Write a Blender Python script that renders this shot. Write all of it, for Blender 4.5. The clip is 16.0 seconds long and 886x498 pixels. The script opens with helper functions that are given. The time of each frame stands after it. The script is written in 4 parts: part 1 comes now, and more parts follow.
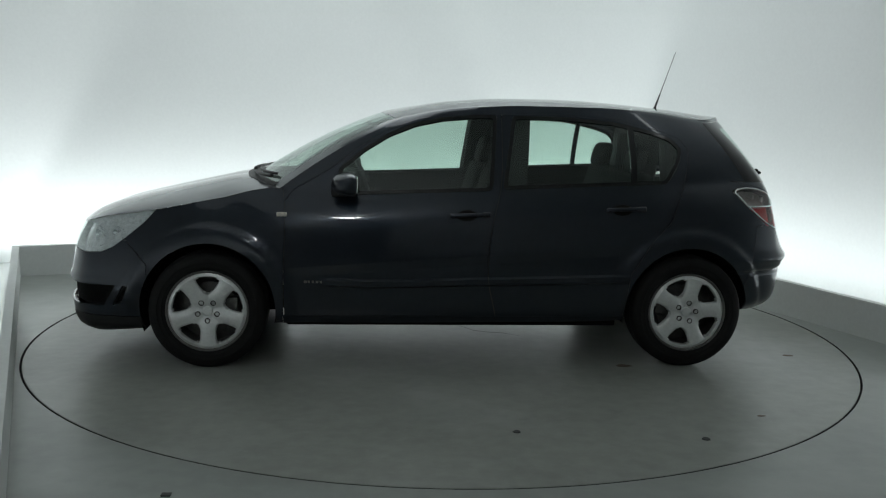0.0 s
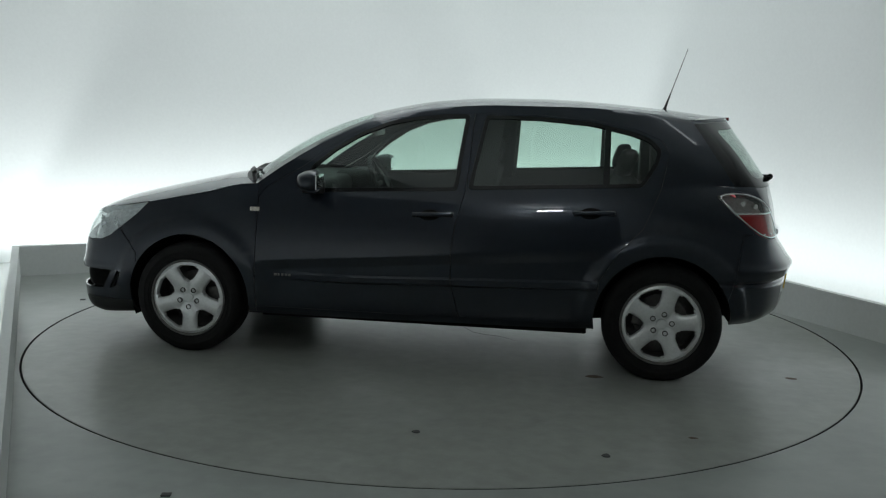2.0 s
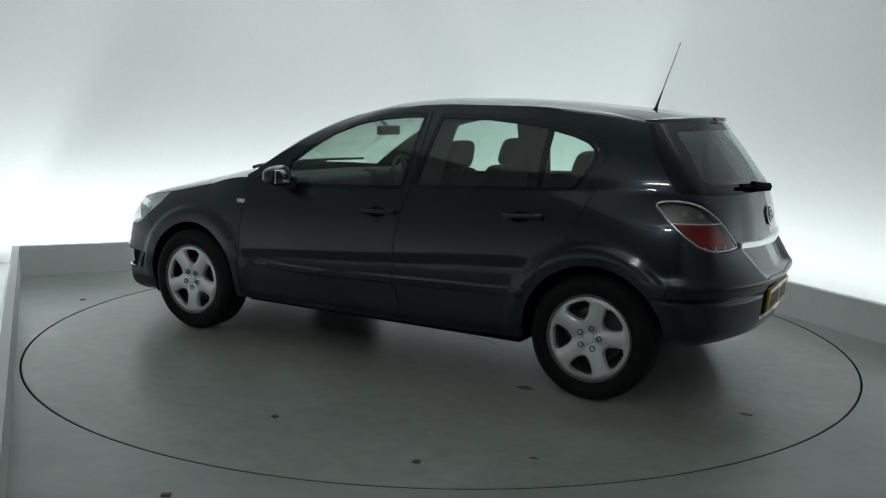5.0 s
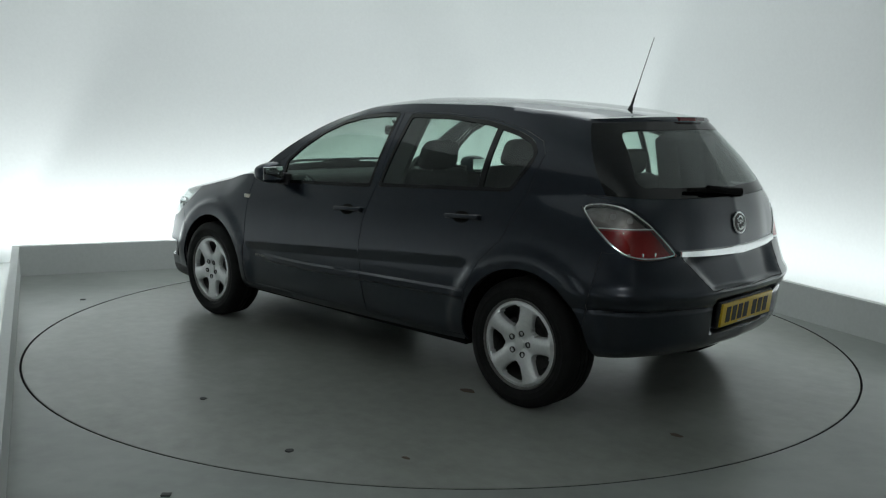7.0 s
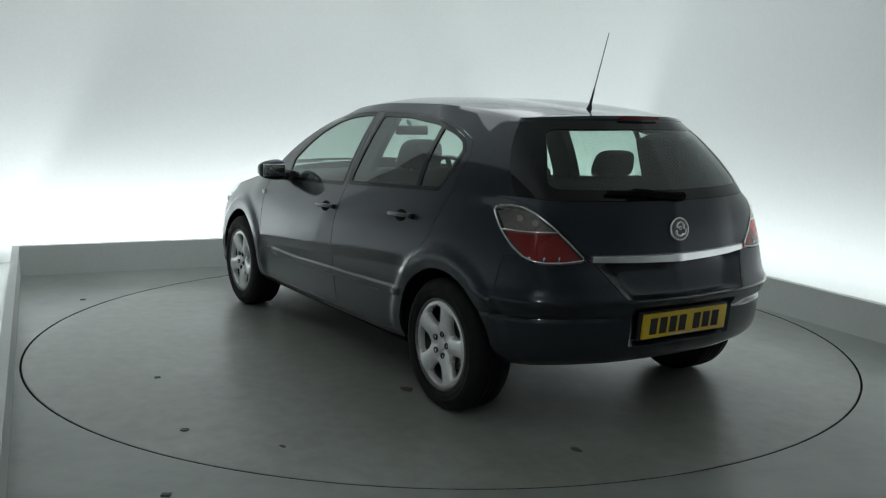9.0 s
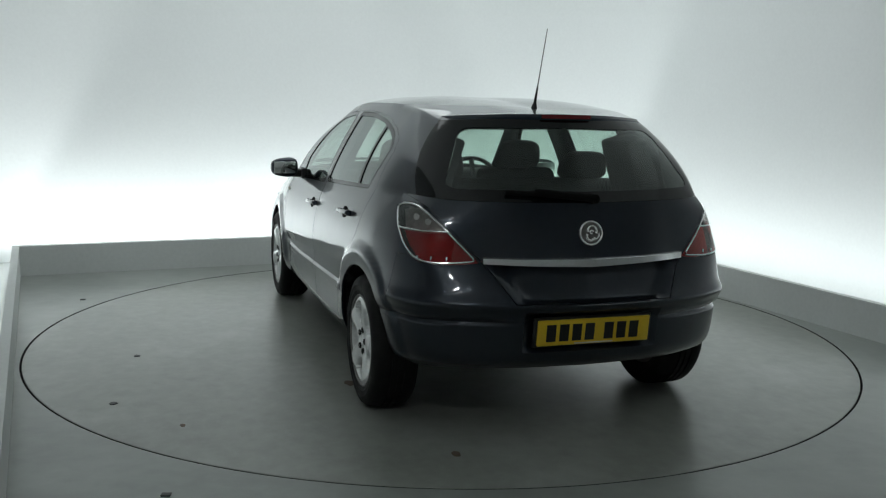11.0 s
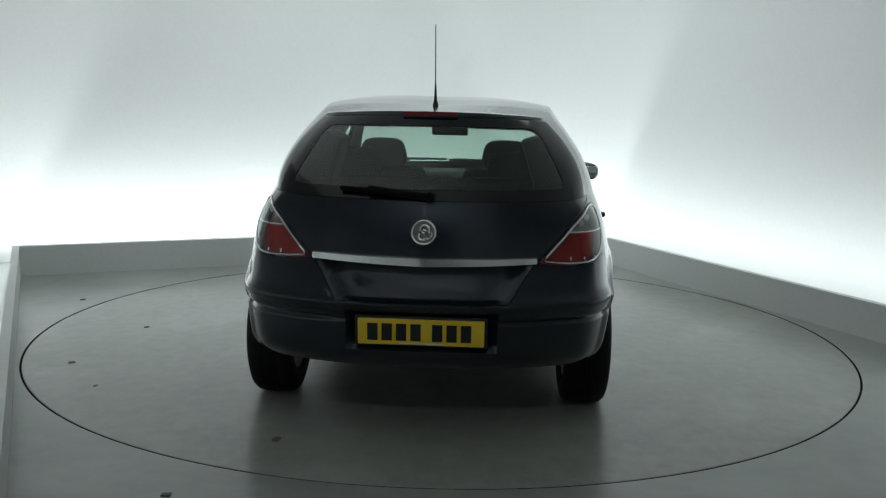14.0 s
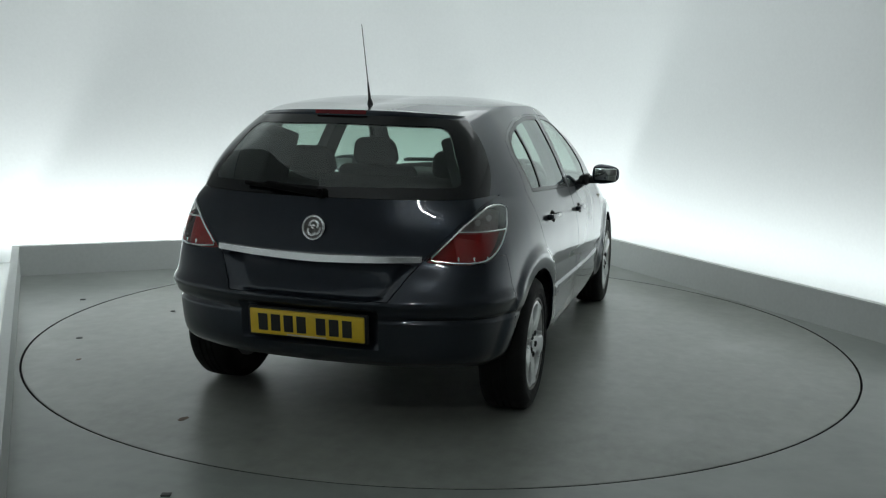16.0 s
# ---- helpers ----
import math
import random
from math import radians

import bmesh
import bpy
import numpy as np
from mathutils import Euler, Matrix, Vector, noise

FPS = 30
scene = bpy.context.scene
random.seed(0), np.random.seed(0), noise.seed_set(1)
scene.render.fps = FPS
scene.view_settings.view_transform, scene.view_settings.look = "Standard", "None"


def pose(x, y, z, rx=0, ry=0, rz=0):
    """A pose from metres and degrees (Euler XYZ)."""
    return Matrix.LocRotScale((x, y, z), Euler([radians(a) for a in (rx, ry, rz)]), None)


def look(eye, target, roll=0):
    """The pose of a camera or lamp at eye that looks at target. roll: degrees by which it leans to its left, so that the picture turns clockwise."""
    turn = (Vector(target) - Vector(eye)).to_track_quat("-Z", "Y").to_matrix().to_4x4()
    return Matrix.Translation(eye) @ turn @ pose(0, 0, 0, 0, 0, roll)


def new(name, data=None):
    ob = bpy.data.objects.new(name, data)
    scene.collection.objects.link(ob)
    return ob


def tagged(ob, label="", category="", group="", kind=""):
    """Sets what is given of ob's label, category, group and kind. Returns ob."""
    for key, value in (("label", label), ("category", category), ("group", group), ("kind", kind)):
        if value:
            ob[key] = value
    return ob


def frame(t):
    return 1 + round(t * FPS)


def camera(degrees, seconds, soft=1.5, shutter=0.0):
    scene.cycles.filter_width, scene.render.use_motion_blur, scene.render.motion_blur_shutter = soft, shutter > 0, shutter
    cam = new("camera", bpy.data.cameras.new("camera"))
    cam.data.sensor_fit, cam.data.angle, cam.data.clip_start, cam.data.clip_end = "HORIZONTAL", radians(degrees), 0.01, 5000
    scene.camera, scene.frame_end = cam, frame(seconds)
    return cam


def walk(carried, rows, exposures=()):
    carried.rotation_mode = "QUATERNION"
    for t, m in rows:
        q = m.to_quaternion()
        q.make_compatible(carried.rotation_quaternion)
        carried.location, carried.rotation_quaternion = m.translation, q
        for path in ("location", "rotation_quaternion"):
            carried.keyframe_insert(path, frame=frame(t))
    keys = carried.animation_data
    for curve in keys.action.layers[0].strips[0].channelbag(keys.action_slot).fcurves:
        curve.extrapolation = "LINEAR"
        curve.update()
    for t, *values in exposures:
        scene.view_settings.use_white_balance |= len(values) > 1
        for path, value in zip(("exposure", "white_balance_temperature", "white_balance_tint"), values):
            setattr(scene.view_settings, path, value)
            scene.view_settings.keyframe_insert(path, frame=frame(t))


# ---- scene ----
cam = camera(52.019, 16.0, soft=1.2)
EYE = Vector((0.0, -5.6597, 1.4061))
PITCH, YAW, ROLL = radians(8.8526), radians(-0.0456), 1.3148
AIM = EYE + Vector((math.sin(YAW) * math.cos(PITCH), math.cos(YAW) * math.cos(PITCH), -math.sin(PITCH)))
CAM_POSE = look(EYE, AIM, ROLL)
walk(cam, [(0.0, CAM_POSE), (16.0, CAM_POSE)], exposures=[(0.0, 0.0, 6500, 10), (16.0, 0.0, 6500, 10)])
# ---- world and light ----
world = bpy.data.worlds.new("world")
scene.world = world
world.use_nodes = True
world.node_tree.nodes["Background"].inputs[0].default_value = (0.8, 0.9, 1.0, 1)
world.node_tree.nodes["Background"].inputs[1].default_value = 0.03

ROOM = 24.3  # the studio is turned against the camera
RU = Vector((math.cos(radians(ROOM)), math.sin(radians(ROOM)), 0))
RV = Vector((-math.sin(radians(ROOM)), math.cos(radians(ROOM)), 0))
U0, U1, V0, V1 = -2.475, 2.5, -8.0, 2.71   # inner faces of the low walls, and the far end behind the camera
GAP = 0.62                                  # from low wall to backdrop


def room(u, v, z=0.0):
    return RU * u + RV * v + Vector((0, 0, z))


def area_lamp(name, place, target, sx, sy, power, colour):
    d = bpy.data.lights.new(name, "AREA")
    d.shape, d.size, d.size_y, d.energy, d.color = "RECTANGLE", sx, sy, power, colour
    ob = new(name, d)
    ob.matrix_basis = look(place, target)
    return ob


COOL = (0.93, 1.0, 1.0)


def trough_lamp(name, a, b, towards, power):
    """A strip of light between the room points a and b on the floor of a trough."""
    mid, along = (a + b) / 2, (b - a)
    d = bpy.data.lights.new(name, "AREA")
    d.shape, d.size, d.size_y, d.energy, d.color = "RECTANGLE", along.length, 0.05, power, COOL
    ob = new(name, d)
    x = along.normalized()
    z = -(Vector((0, 0, 1)) + towards * 0.12).normalized()   # a lamp shines along its -z
    y = z.cross(x)
    ob.matrix_basis = Matrix((
        (x.x, y.x, z.x, mid.x), (x.y, y.y, z.y, mid.y), (x.z, y.z, z.z, mid.z), (0, 0, 0, 1)))
    return ob


trough_lamp("trough_lamp_back", room(U0 - 0.3, V1 + 0.14, 0.06), room(U1 + 0.3, V1 + 0.14, 0.06), RV, 40)
trough_lamp("trough_lamp_right", room(U1 + 0.14, V1 + 0.3, 0.06), room(U1 + 0.14, -4.0, 0.06), RU, 32)
trough_lamp("trough_lamp_left", room(U0 - 0.14, V1 + 0.3, 0.06), room(U0 - 0.14, -4.0, 0.06), -RU, 48)
# an unseen fill lamp, added overhead to brighten the floor and roof
area_lamp("overhead_fill_lamp", room(0.5, 0.7, 3.2), room(0.5, 0.7, 0), 2.6, 2.6, 27, COOL)
# wall washers under the ceiling, along the back and along one side
area_lamp("wall_washer_back", room(-0.7, V1 - 1.0, 3.22), room(-0.7, V1 + GAP, 2.1), 4.6, 0.25, 13, COOL)
washer = area_lamp("wall_washer_side", room(U1 - 1.0, 0.3, 3.22), room(U1 + GAP, 0.3, 2.1), 4.6, 0.25, 8, COOL)


# ---- materials ----
def material(name, colour, rough=0.5, metal=0.0, vary=0.0, scale=8.0, bump=0.0, coat=0.0, spec=0.5, fine=60.0, flake=0.0):
    """A Principled surface with colour variation at two scales and fine relief."""
    m = bpy.data.materials.new(name)
    m.use_nodes = True
    nt = m.node_tree
    b = nt.nodes["Principled BSDF"]
    b.inputs["Base Color"].default_value = (*colour, 1)
    b.inputs["Roughness"].default_value = rough
    b.inputs["Metallic"].default_value = metal
    b.inputs["Coat Weight"].default_value = coat
    b.inputs["Coat Roughness"].default_value = 0.03
    b.inputs["Coat IOR"].default_value = 1.5
    b.inputs["Specular IOR Level"].default_value = spec
    co = nt.nodes.new("ShaderNodeTexCoord")
    if vary:
        n1 = nt.nodes.new("ShaderNodeTexNoise")
        n1.inputs["Scale"].default_value, n1.inputs["Detail"].default_value = scale, 6
        n2 = nt.nodes.new("ShaderNodeTexNoise")
        n2.inputs["Scale"].default_value, n2.inputs["Detail"].default_value = fine, 3
        add = nt.nodes.new("ShaderNodeMath")
        add.operation = "ADD"
        nt.links.new(co.outputs["Object"], n1.inputs["Vector"])
        nt.links.new(co.outputs["Object"], n2.inputs["Vector"])
        nt.links.new(n1.outputs["Fac"], add.inputs[0])
        nt.links.new(n2.outputs["Fac"], add.inputs[1])
        ramp = nt.nodes.new("ShaderNodeMapRange")
        ramp.inputs["From Min"].default_value, ramp.inputs["From Max"].default_value = 0.6, 1.4
        ramp.inputs["To Min"].default_value, ramp.inputs["To Max"].default_value = 1 - vary, 1 + vary
        nt.links.new(add.outputs[0], ramp.inputs["Value"])
        mul = nt.nodes.new("ShaderNodeVectorMath")
        mul.operation = "SCALE"
        mul.inputs[0].default_value = colour
        nt.links.new(ramp.outputs[0], mul.inputs["Scale"])
        nt.links.new(mul.outputs[0], b.inputs["Base Color"])
        rr = nt.nodes.new("ShaderNodeMapRange")
        rr.inputs["From Min"].default_value, rr.inputs["From Max"].default_value = 0.3, 0.7
        rr.inputs["To Min"].default_value, rr.inputs["To Max"].default_value = max(rough - 0.5 * vary * rough, 0.02), min(rough + 0.5 * vary * rough, 1)
        nt.links.new(n1.outputs["Fac"], rr.inputs["Value"])
        nt.links.new(rr.outputs[0], b.inputs["Roughness"])
    if bump:
        n3 = nt.nodes.new("ShaderNodeTexNoise")
        n3.inputs["Scale"].default_value, n3.inputs["Detail"].default_value = fine * 2, 4
        nt.links.new(co.outputs["Object"], n3.inputs["Vector"])
        bp = nt.nodes.new("ShaderNodeBump")
        bp.inputs["Strength"].default_value, bp.inputs["Distance"].default_value = bump, 0.002
        nt.links.new(n3.outputs["Fac"], bp.inputs["Height"])
        nt.links.new(bp.outputs[0], b.inputs["Normal"])
    if flake:
        fl = nt.nodes.new("ShaderNodeTexVoronoi")
        fl.inputs["Scale"].default_value = 900
        nt.links.new(co.outputs["Object"], fl.inputs["Vector"])
        mx = nt.nodes.new("ShaderNodeMapRange")
        mx.inputs["To Min"].default_value, mx.inputs["To Max"].default_value = metal - flake, metal + flake
        nt.links.new(fl.outputs["Distance"], mx.inputs["Value"])
        nt.links.new(mx.outputs[0], b.inputs["Metallic"])
    return m


def glass_material(name, tint, rough=0.0, clear=0.85):
    """Thin car glass: a tinted pass-through layer under a Fresnel gloss."""
    m = bpy.data.materials.new(name)
    m.use_nodes = True
    nt = m.node_tree
    nt.nodes.remove(nt.nodes["Principled BSDF"])
    out = nt.nodes["Material Output"]
    tr = nt.nodes.new("ShaderNodeBsdfTransparent")
    tr.inputs[0].default_value = (*tint, 1)
    gl = nt.nodes.new("ShaderNodeBsdfGlossy")
    gl.inputs["Roughness"].default_value = rough
    gl.inputs["Color"].default_value = (0.9, 0.95, 0.93, 1)
    lw = nt.nodes.new("ShaderNodeLayerWeight")
    lw.inputs["Blend"].default_value = 0.5
    po = nt.nodes.new("ShaderNodeMath")
    po.operation = "POWER"
    po.inputs[1].default_value = 3.4
    ma = nt.nodes.new("ShaderNodeMath")
    ma.operation = "MULTIPLY_ADD"
    ma.inputs[1].default_value, ma.inputs[2].default_value = 0.85, 0.085
    mix = nt.nodes.new("ShaderNodeMixShader")
    nt.links.new(lw.outputs["Facing"], po.inputs[0])
    nt.links.new(po.outputs[0], ma.inputs[0])
    nt.links.new(ma.outputs[0], mix.inputs[0])
    nt.links.new(tr.outputs[0], mix.inputs[1])
    nt.links.new(gl.outputs[0], mix.inputs[2])
    nt.links.new(mix.outputs[0], out.inputs[0])
    return m


PAINT = material("dark_blue_metallic_paint", (0.0145, 0.0205, 0.0310), 0.30, 0.62, 0.10, 3.0, coat=1.0, spec=0.2, fine=25.0, flake=0.25)
TRIM = material("black_plastic", (0.012, 0.012, 0.013), 0.45, 0, 0.2, 20, bump=0.2, fine=150)
GLOSS_BLACK = material("gloss_black", (0.006, 0.007, 0.008), 0.12, 0, 0.15, 10)
RUBBER = material("tyre_rubber", (0.007, 0.007, 0.007), 0.7, 0, 0.3, 14, bump=0.3, fine=90, spec=0.25)
ALLOY = material("silver_wheel_paint", (0.80, 0.81, 0.81), 0.31, 0.45, 0.10, 14, coat=0.6, fine=70)
CHROME = material("chrome", (0.86, 0.87, 0.88), 0.20, 1.0, 0.05, 12)
STEEL = material("dull_steel", (0.18, 0.175, 0.17), 0.45, 0.8, 0.3, 18, bump=0.2)
SEAT = material("dark_grey_seat_fabric", (0.022, 0.023, 0.024), 0.9, 0, 0.3, 30, bump=0.5, fine=160)
INNER = material("dark_cabin_plastic", (0.016, 0.017, 0.018), 0.65, 0, 0.25, 16, bump=0.2)
HEADLINER = material("light_grey_headliner", (0.32, 0.33, 0.32), 0.9, 0, 0.1, 12, bump=0.3)
UNDER = material("underbody_black", (0.006, 0.006, 0.006), 0.9, 0, 0.4, 9, bump=0.5, spec=0.1)
GLASS = glass_material("green_tinted_glass", (0.66, 0.78, 0.72))
LENS_CLEAR = glass_material("clear_lens", (0.92, 0.95, 0.95), 0.01)
LENS_RED = glass_material("red_lens", (0.80, 0.10, 0.12), 0.02)
LENS_SMOKE = glass_material("smoky_lens", (0.74, 0.72, 0.71), 0.02)
REFLECTOR = material("lamp_reflector", (0.72, 0.73, 0.74), 0.3, 0.5, 0.15, 40)
RED_INNER = material("red_lamp_insert", (0.42, 0.03, 0.04), 0.3, 0, 0.15, 40)
TAIL_INNER = material("grey_tail_lamp_inner", (0.42, 0.40, 0.39), 0.36, 0.4, 0.25, 40)
HEAD_INNER = material("pale_headlamp_inner", (0.90, 0.91, 0.92), 0.22, 0.30, 0.25, 45)
PLATE = material("yellow_number_plate", (0.82, 0.56, 0.03), 0.3, 0, 0.06, 14, coat=0.3)
INK = material("black_ink", (0.01, 0.01, 0.01), 0.4, 0, 0.1, 30)
FLOOR_PAINT = (0.26, 0.28, 0.262)


def stained(m, base, pale, dark):
    """Adds pale scuffs and dark drips, each with an outline of its own."""
    nt = m.node_tree
    b = nt.nodes["Principled BSDF"]
    src = b.inputs["Base Color"].links[0].from_socket
    co = nt.nodes.new("ShaderNodeTexCoord")
    for tone, scale, lo, hi, amount, stretch in ((pale, 0.9, 0.46, 0.74, 0.6, (1.0, 1.2, 1)), (dark, 1.5, 0.46, 0.80, 0.28, (1, 1, 1)), (pale, 16.0, 0.42, 0.78, 0.15, (0.9, 1.2, 1))):
        mp = nt.nodes.new("ShaderNodeMapping")
        mp.inputs["Scale"].default_value = stretch
        nt.links.new(co.outputs["Object"], mp.inputs[0])
        n = nt.nodes.new("ShaderNodeTexNoise")
        n.inputs["Scale"].default_value, n.inputs["Detail"].default_value, n.inputs["Roughness"].default_value = scale, 8, 0.62
        nt.links.new(mp.outputs[0], n.inputs["Vector"])
        r = nt.nodes.new("ShaderNodeMapRange")
        r.inputs["From Min"].default_value, r.inputs["From Max"].default_value = lo, hi
        r.inputs["To Max"].default_value = amount
        r.interpolation_type = "SMOOTHSTEP"
        nt.links.new(n.outputs["Fac"], r.inputs["Value"])
        mix = nt.nodes.new("ShaderNodeMix")
        mix.data_type = "RGBA"
        mix.inputs["B"].default_value = (*tone, 1)
        nt.links.new(r.outputs[0], mix.inputs["Factor"])
        nt.links.new(src, mix.inputs["A"])
        src = mix.outputs["Result"]
    nt.links.new(src, b.inputs["Base Color"])
    return m


DISC = stained(material("grey_turntable_paint", (0.255, 0.268, 0.243), 0.315, 0, 0.18, 1.3, bump=0.08, fine=11.0, spec=0.45), None, (0.43, 0.45, 0.435), (0.12, 0.132, 0.12))
FLOOR = stained(material("grey_painted_concrete", FLOOR_PAINT, 0.315, 0, 0.14, 0.9, bump=0.08, fine=9.0, spec=0.45), None, (0.38, 0.40, 0.38), (0.15, 0.155, 0.145))
WHITE = material("white_backdrop_paint", (0.78, 0.80, 0.80), 0.75, 0, 0.03, 0.8, bump=0.05, fine=40)
LOW_WALL = material("white_low_wall_paint", (0.62, 0.64, 0.63), 0.6, 0, 0.06, 2.0, bump=0.1, fine=40)
# grey chosen to dim what the doors reflect
GREY_WALL = material("unseen_entry_wall_grey", (0.24, 0.25, 0.25), 0.8, 0, 0.12, 0.8, bump=0.1, fine=20)
# tone set by how bright the tailgate's reflection should be
HALL_WALL = material("unseen_hall_wall_grey", (0.60, 0.61, 0.61), 0.8, 0, 0.25, 0.7, bump=0.1, fine=20)
# pale so that the added ceiling bounces light onto floor and tailgate
CEIL = material("white_bounce_ceiling", (0.75, 0.77, 0.77), 0.85, 0, 0.05, 1.0)
DARK = material("dark_joint", (0.004, 0.004, 0.004), 0.9)


# ---- mesh helpers ----
def mesh_from(name, verts, faces, mat, smooth=True):
    me = bpy.data.meshes.new(name)
    me.from_pydata([tuple(v) for v in verts], [], [tuple(f) for f in faces])
    me.materials.append(mat)
    me.update()
    if smooth:
        me.polygons.foreach_set("use_smooth", [True] * len(me.polygons))
    return me


def from_bm(name, bm, mat, smooth=True):
    bmesh.ops.recalc_face_normals(bm, faces=bm.faces[:])
    me = bpy.data.meshes.new(name)
    bm.to_mesh(me)
    bm.free()
    me.materials.append(mat)
    if smooth:
        me.polygons.foreach_set("use_smooth", [True] * len(me.polygons))
        me.set_sharp_from_angle(angle=radians(38))
    return me


def part(name, data, mat=None, parent=None, label="", smooth=True):
    """Links a bmesh, or a ready mesh, as ONE object under its thing."""
    me = from_bm(name, data, mat, smooth) if isinstance(data, bmesh.types.BMesh) else data
    ob = new(name, me)
    if parent:
        ob.parent = parent
    if label:
        tagged(ob, label)
    return ob


def box(bm, x0, x1, y0, y1, z0, z1, bevel=0.0, m=None):
    r = bmesh.ops.create_cube(bm, size=1.0)
    bmesh.ops.scale(bm, vec=(x1 - x0, y1 - y0, z1 - z0), verts=r["verts"])
    bmesh.ops.translate(bm, vec=((x0 + x1) / 2, (y0 + y1) / 2, (z0 + z1) / 2), verts=r["verts"])
    vs = r["verts"]
    if bevel:
        es = list({e for v in vs for e in v.link_edges})
        q = bmesh.ops.bevel(bm, geom=es, offset=bevel, segments=3, affect="EDGES", profile=0.5)
        vs = list({v for f in q["faces"] for v in f.verts} | {v for v in vs if v.is_valid})
    if m is not None:
        bmesh.ops.transform(bm, matrix=m, verts=[v for v in vs if v.is_valid])
    return bm


def tube(bm, a, b, r0, r1=None, n=12):
    a, b = Vector(a), Vector(b)
    r1 = r0 if r1 is None else r1
    q = bmesh.ops.create_cone(bm, cap_ends=True, segments=n, radius1=r0, radius2=r1, depth=(b - a).length)
    turn = (b - a).to_track_quat("Z", "Y").to_matrix().to_4x4()
    bmesh.ops.transform(bm, matrix=Matrix.Translation((a + b) / 2) @ turn, verts=q["verts"])
    return bm


def lathe(bm, profile, n=48, axis="Y"):
    """Turns (radius, along) pairs about the axis through the origin."""
    rings = []
    for r, h in profile:
        ring = []
        for i in range(n):
            a = 2 * math.pi * i / n
            p = (r * math.cos(a), h, r * math.sin(a)) if axis == "Y" else (r * math.cos(a), r * math.sin(a), h)
            ring.append(bm.verts.new(p))
        rings.append(ring)
    for p, q in zip(rings, rings[1:]):
        for i in range(n):
            bm.faces.new((p[i], p[(i + 1) % n], q[(i + 1) % n], q[i]))
    return rings


def ease(keys, vals, q):
    """A smooth curve without overshoot through (keys, vals), read at q."""
    x, y, q = np.asarray(keys, float), np.asarray(vals, float), np.asarray(q, float)
    h, d = np.diff(x), np.diff(y) / np.diff(x)
    m = np.zeros(len(x))
    m[0], m[-1] = d[0], d[-1]
    for i in range(1, len(x) - 1):
        if d[i - 1] * d[i] > 0:
            w1, w2 = 2 * h[i] + h[i - 1], h[i] + 2 * h[i - 1]
            m[i] = (w1 + w2) / (w1 / d[i - 1] + w2 / d[i])
    i = np.clip(np.searchsorted(x, q) - 1, 0, len(x) - 2)
    t = (q - x[i]) / h[i]
    return (y[i] * (1 + 2 * t) * (1 - t) ** 2 + m[i] * h[i] * t * (1 - t) ** 2
            + y[i + 1] * t * t * (3 - 2 * t) - m[i + 1] * h[i] * t * t * (1 - t))


# ---- the studio ----
RING = 2.449


def slab(name, corners, z0, z1, mat, label, kind="structure", category=""):
    bm = bmesh.new()
    lo = [bm.verts.new((c.x, c.y, z0)) for c in corners]
    hi = [bm.verts.new((c.x, c.y, z1)) for c in corners]
    bm.faces.new(hi)
    bm.faces.new(lo[::-1])
    for i in range(len(lo)):
        j = (i + 1) % len(lo)
        bm.faces.new((lo[i], lo[j], hi[j], hi[i]))
    return tagged(part(name, bm, mat, smooth=False), label, category, kind=kind)


def floor():
    bm = bmesh.new()
    n = 192
    inner, low, outer = [], [], []
    for i in range(n):
        a = 2 * math.pi * i / n
        d = Vector((math.cos(a), math.sin(a), 0))
        inner.append(bm.verts.new(d * (RING + 0.004)))
        low.append(bm.verts.new(d * (RING + 0.004) - Vector((0, 0, 0.06))))
        du, dv = d.dot(RU), d.dot(RV)
        k = min((U1 + 0.95 if du > 0 else U0 - 0.95) / du if abs(du) > 1e-6 else 1e9, (V1 + 0.95 if dv > 0 else V0) / dv if abs(dv) > 1e-6 else 1e9)
        outer.append(bm.verts.new(d * k))
    for i in range(n):
        j = (i + 1) % n
        bm.faces.new((inner[i], outer[i], outer[j], inner[j]))
        bm.faces.new((low[i], inner[i], inner[j], low[j]))
    bm.faces.new(low[::-1])
    bmesh.ops.recalc_face_normals(bm, faces=bm.faces[:])
    me = bpy.data.meshes.new("floor")
    bm.to_mesh(me)
    bm.free()
    me.materials.append(FLOOR)
    me.materials.append(DARK)
    for p in me.polygons:
        if p.center.z < -0.02:
            p.material_index = 1
    return tagged(new("floor", me), "grey painted concrete floor with a round turntable cut-out", kind="structure")


floor()


def backdrop_wall():
    """One white sheet round the back and one side, with a rounded upright corner."""
    r, pts = 0.9, []
    ub, vb, ua = U1 + GAP, V1 + GAP, U0 - GAP
    pts.append((ub, V0))
    for k in range(13):
        a = radians(90 * k / 12)
        pts.append((ub - r + r * math.cos(a), vb - r + r * math.sin(a)))
    pts.append((ua, vb))
    bm = bmesh.new()
    rows = []
    for off, z in ((0, -0.02), (0, 0.5), (0, 1.2), (0, 2.2), (0, HIGH), (0.12, HIGH), (0.12, -0.02)):
        row = []
        for i, (u, v) in enumerate(pts):
            c = Vector((u, v)) - Vector(((ua + ub) / 2, (V0 + vb) / 2))
            q = Vector((u, v)) + c.normalized() * off
            row.append(bm.verts.new(room(q.x, q.y, z)))
        rows.append(row)
    for p, q in zip(rows, rows[1:]):
        for i in range(len(pts) - 1):
            bm.faces.new((p[i], p[i + 1], q[i + 1], q[i]))
    return tagged(part("wall_backdrop", bm, WHITE), "seamless white studio backdrop wall washed by light from below", kind="structure")


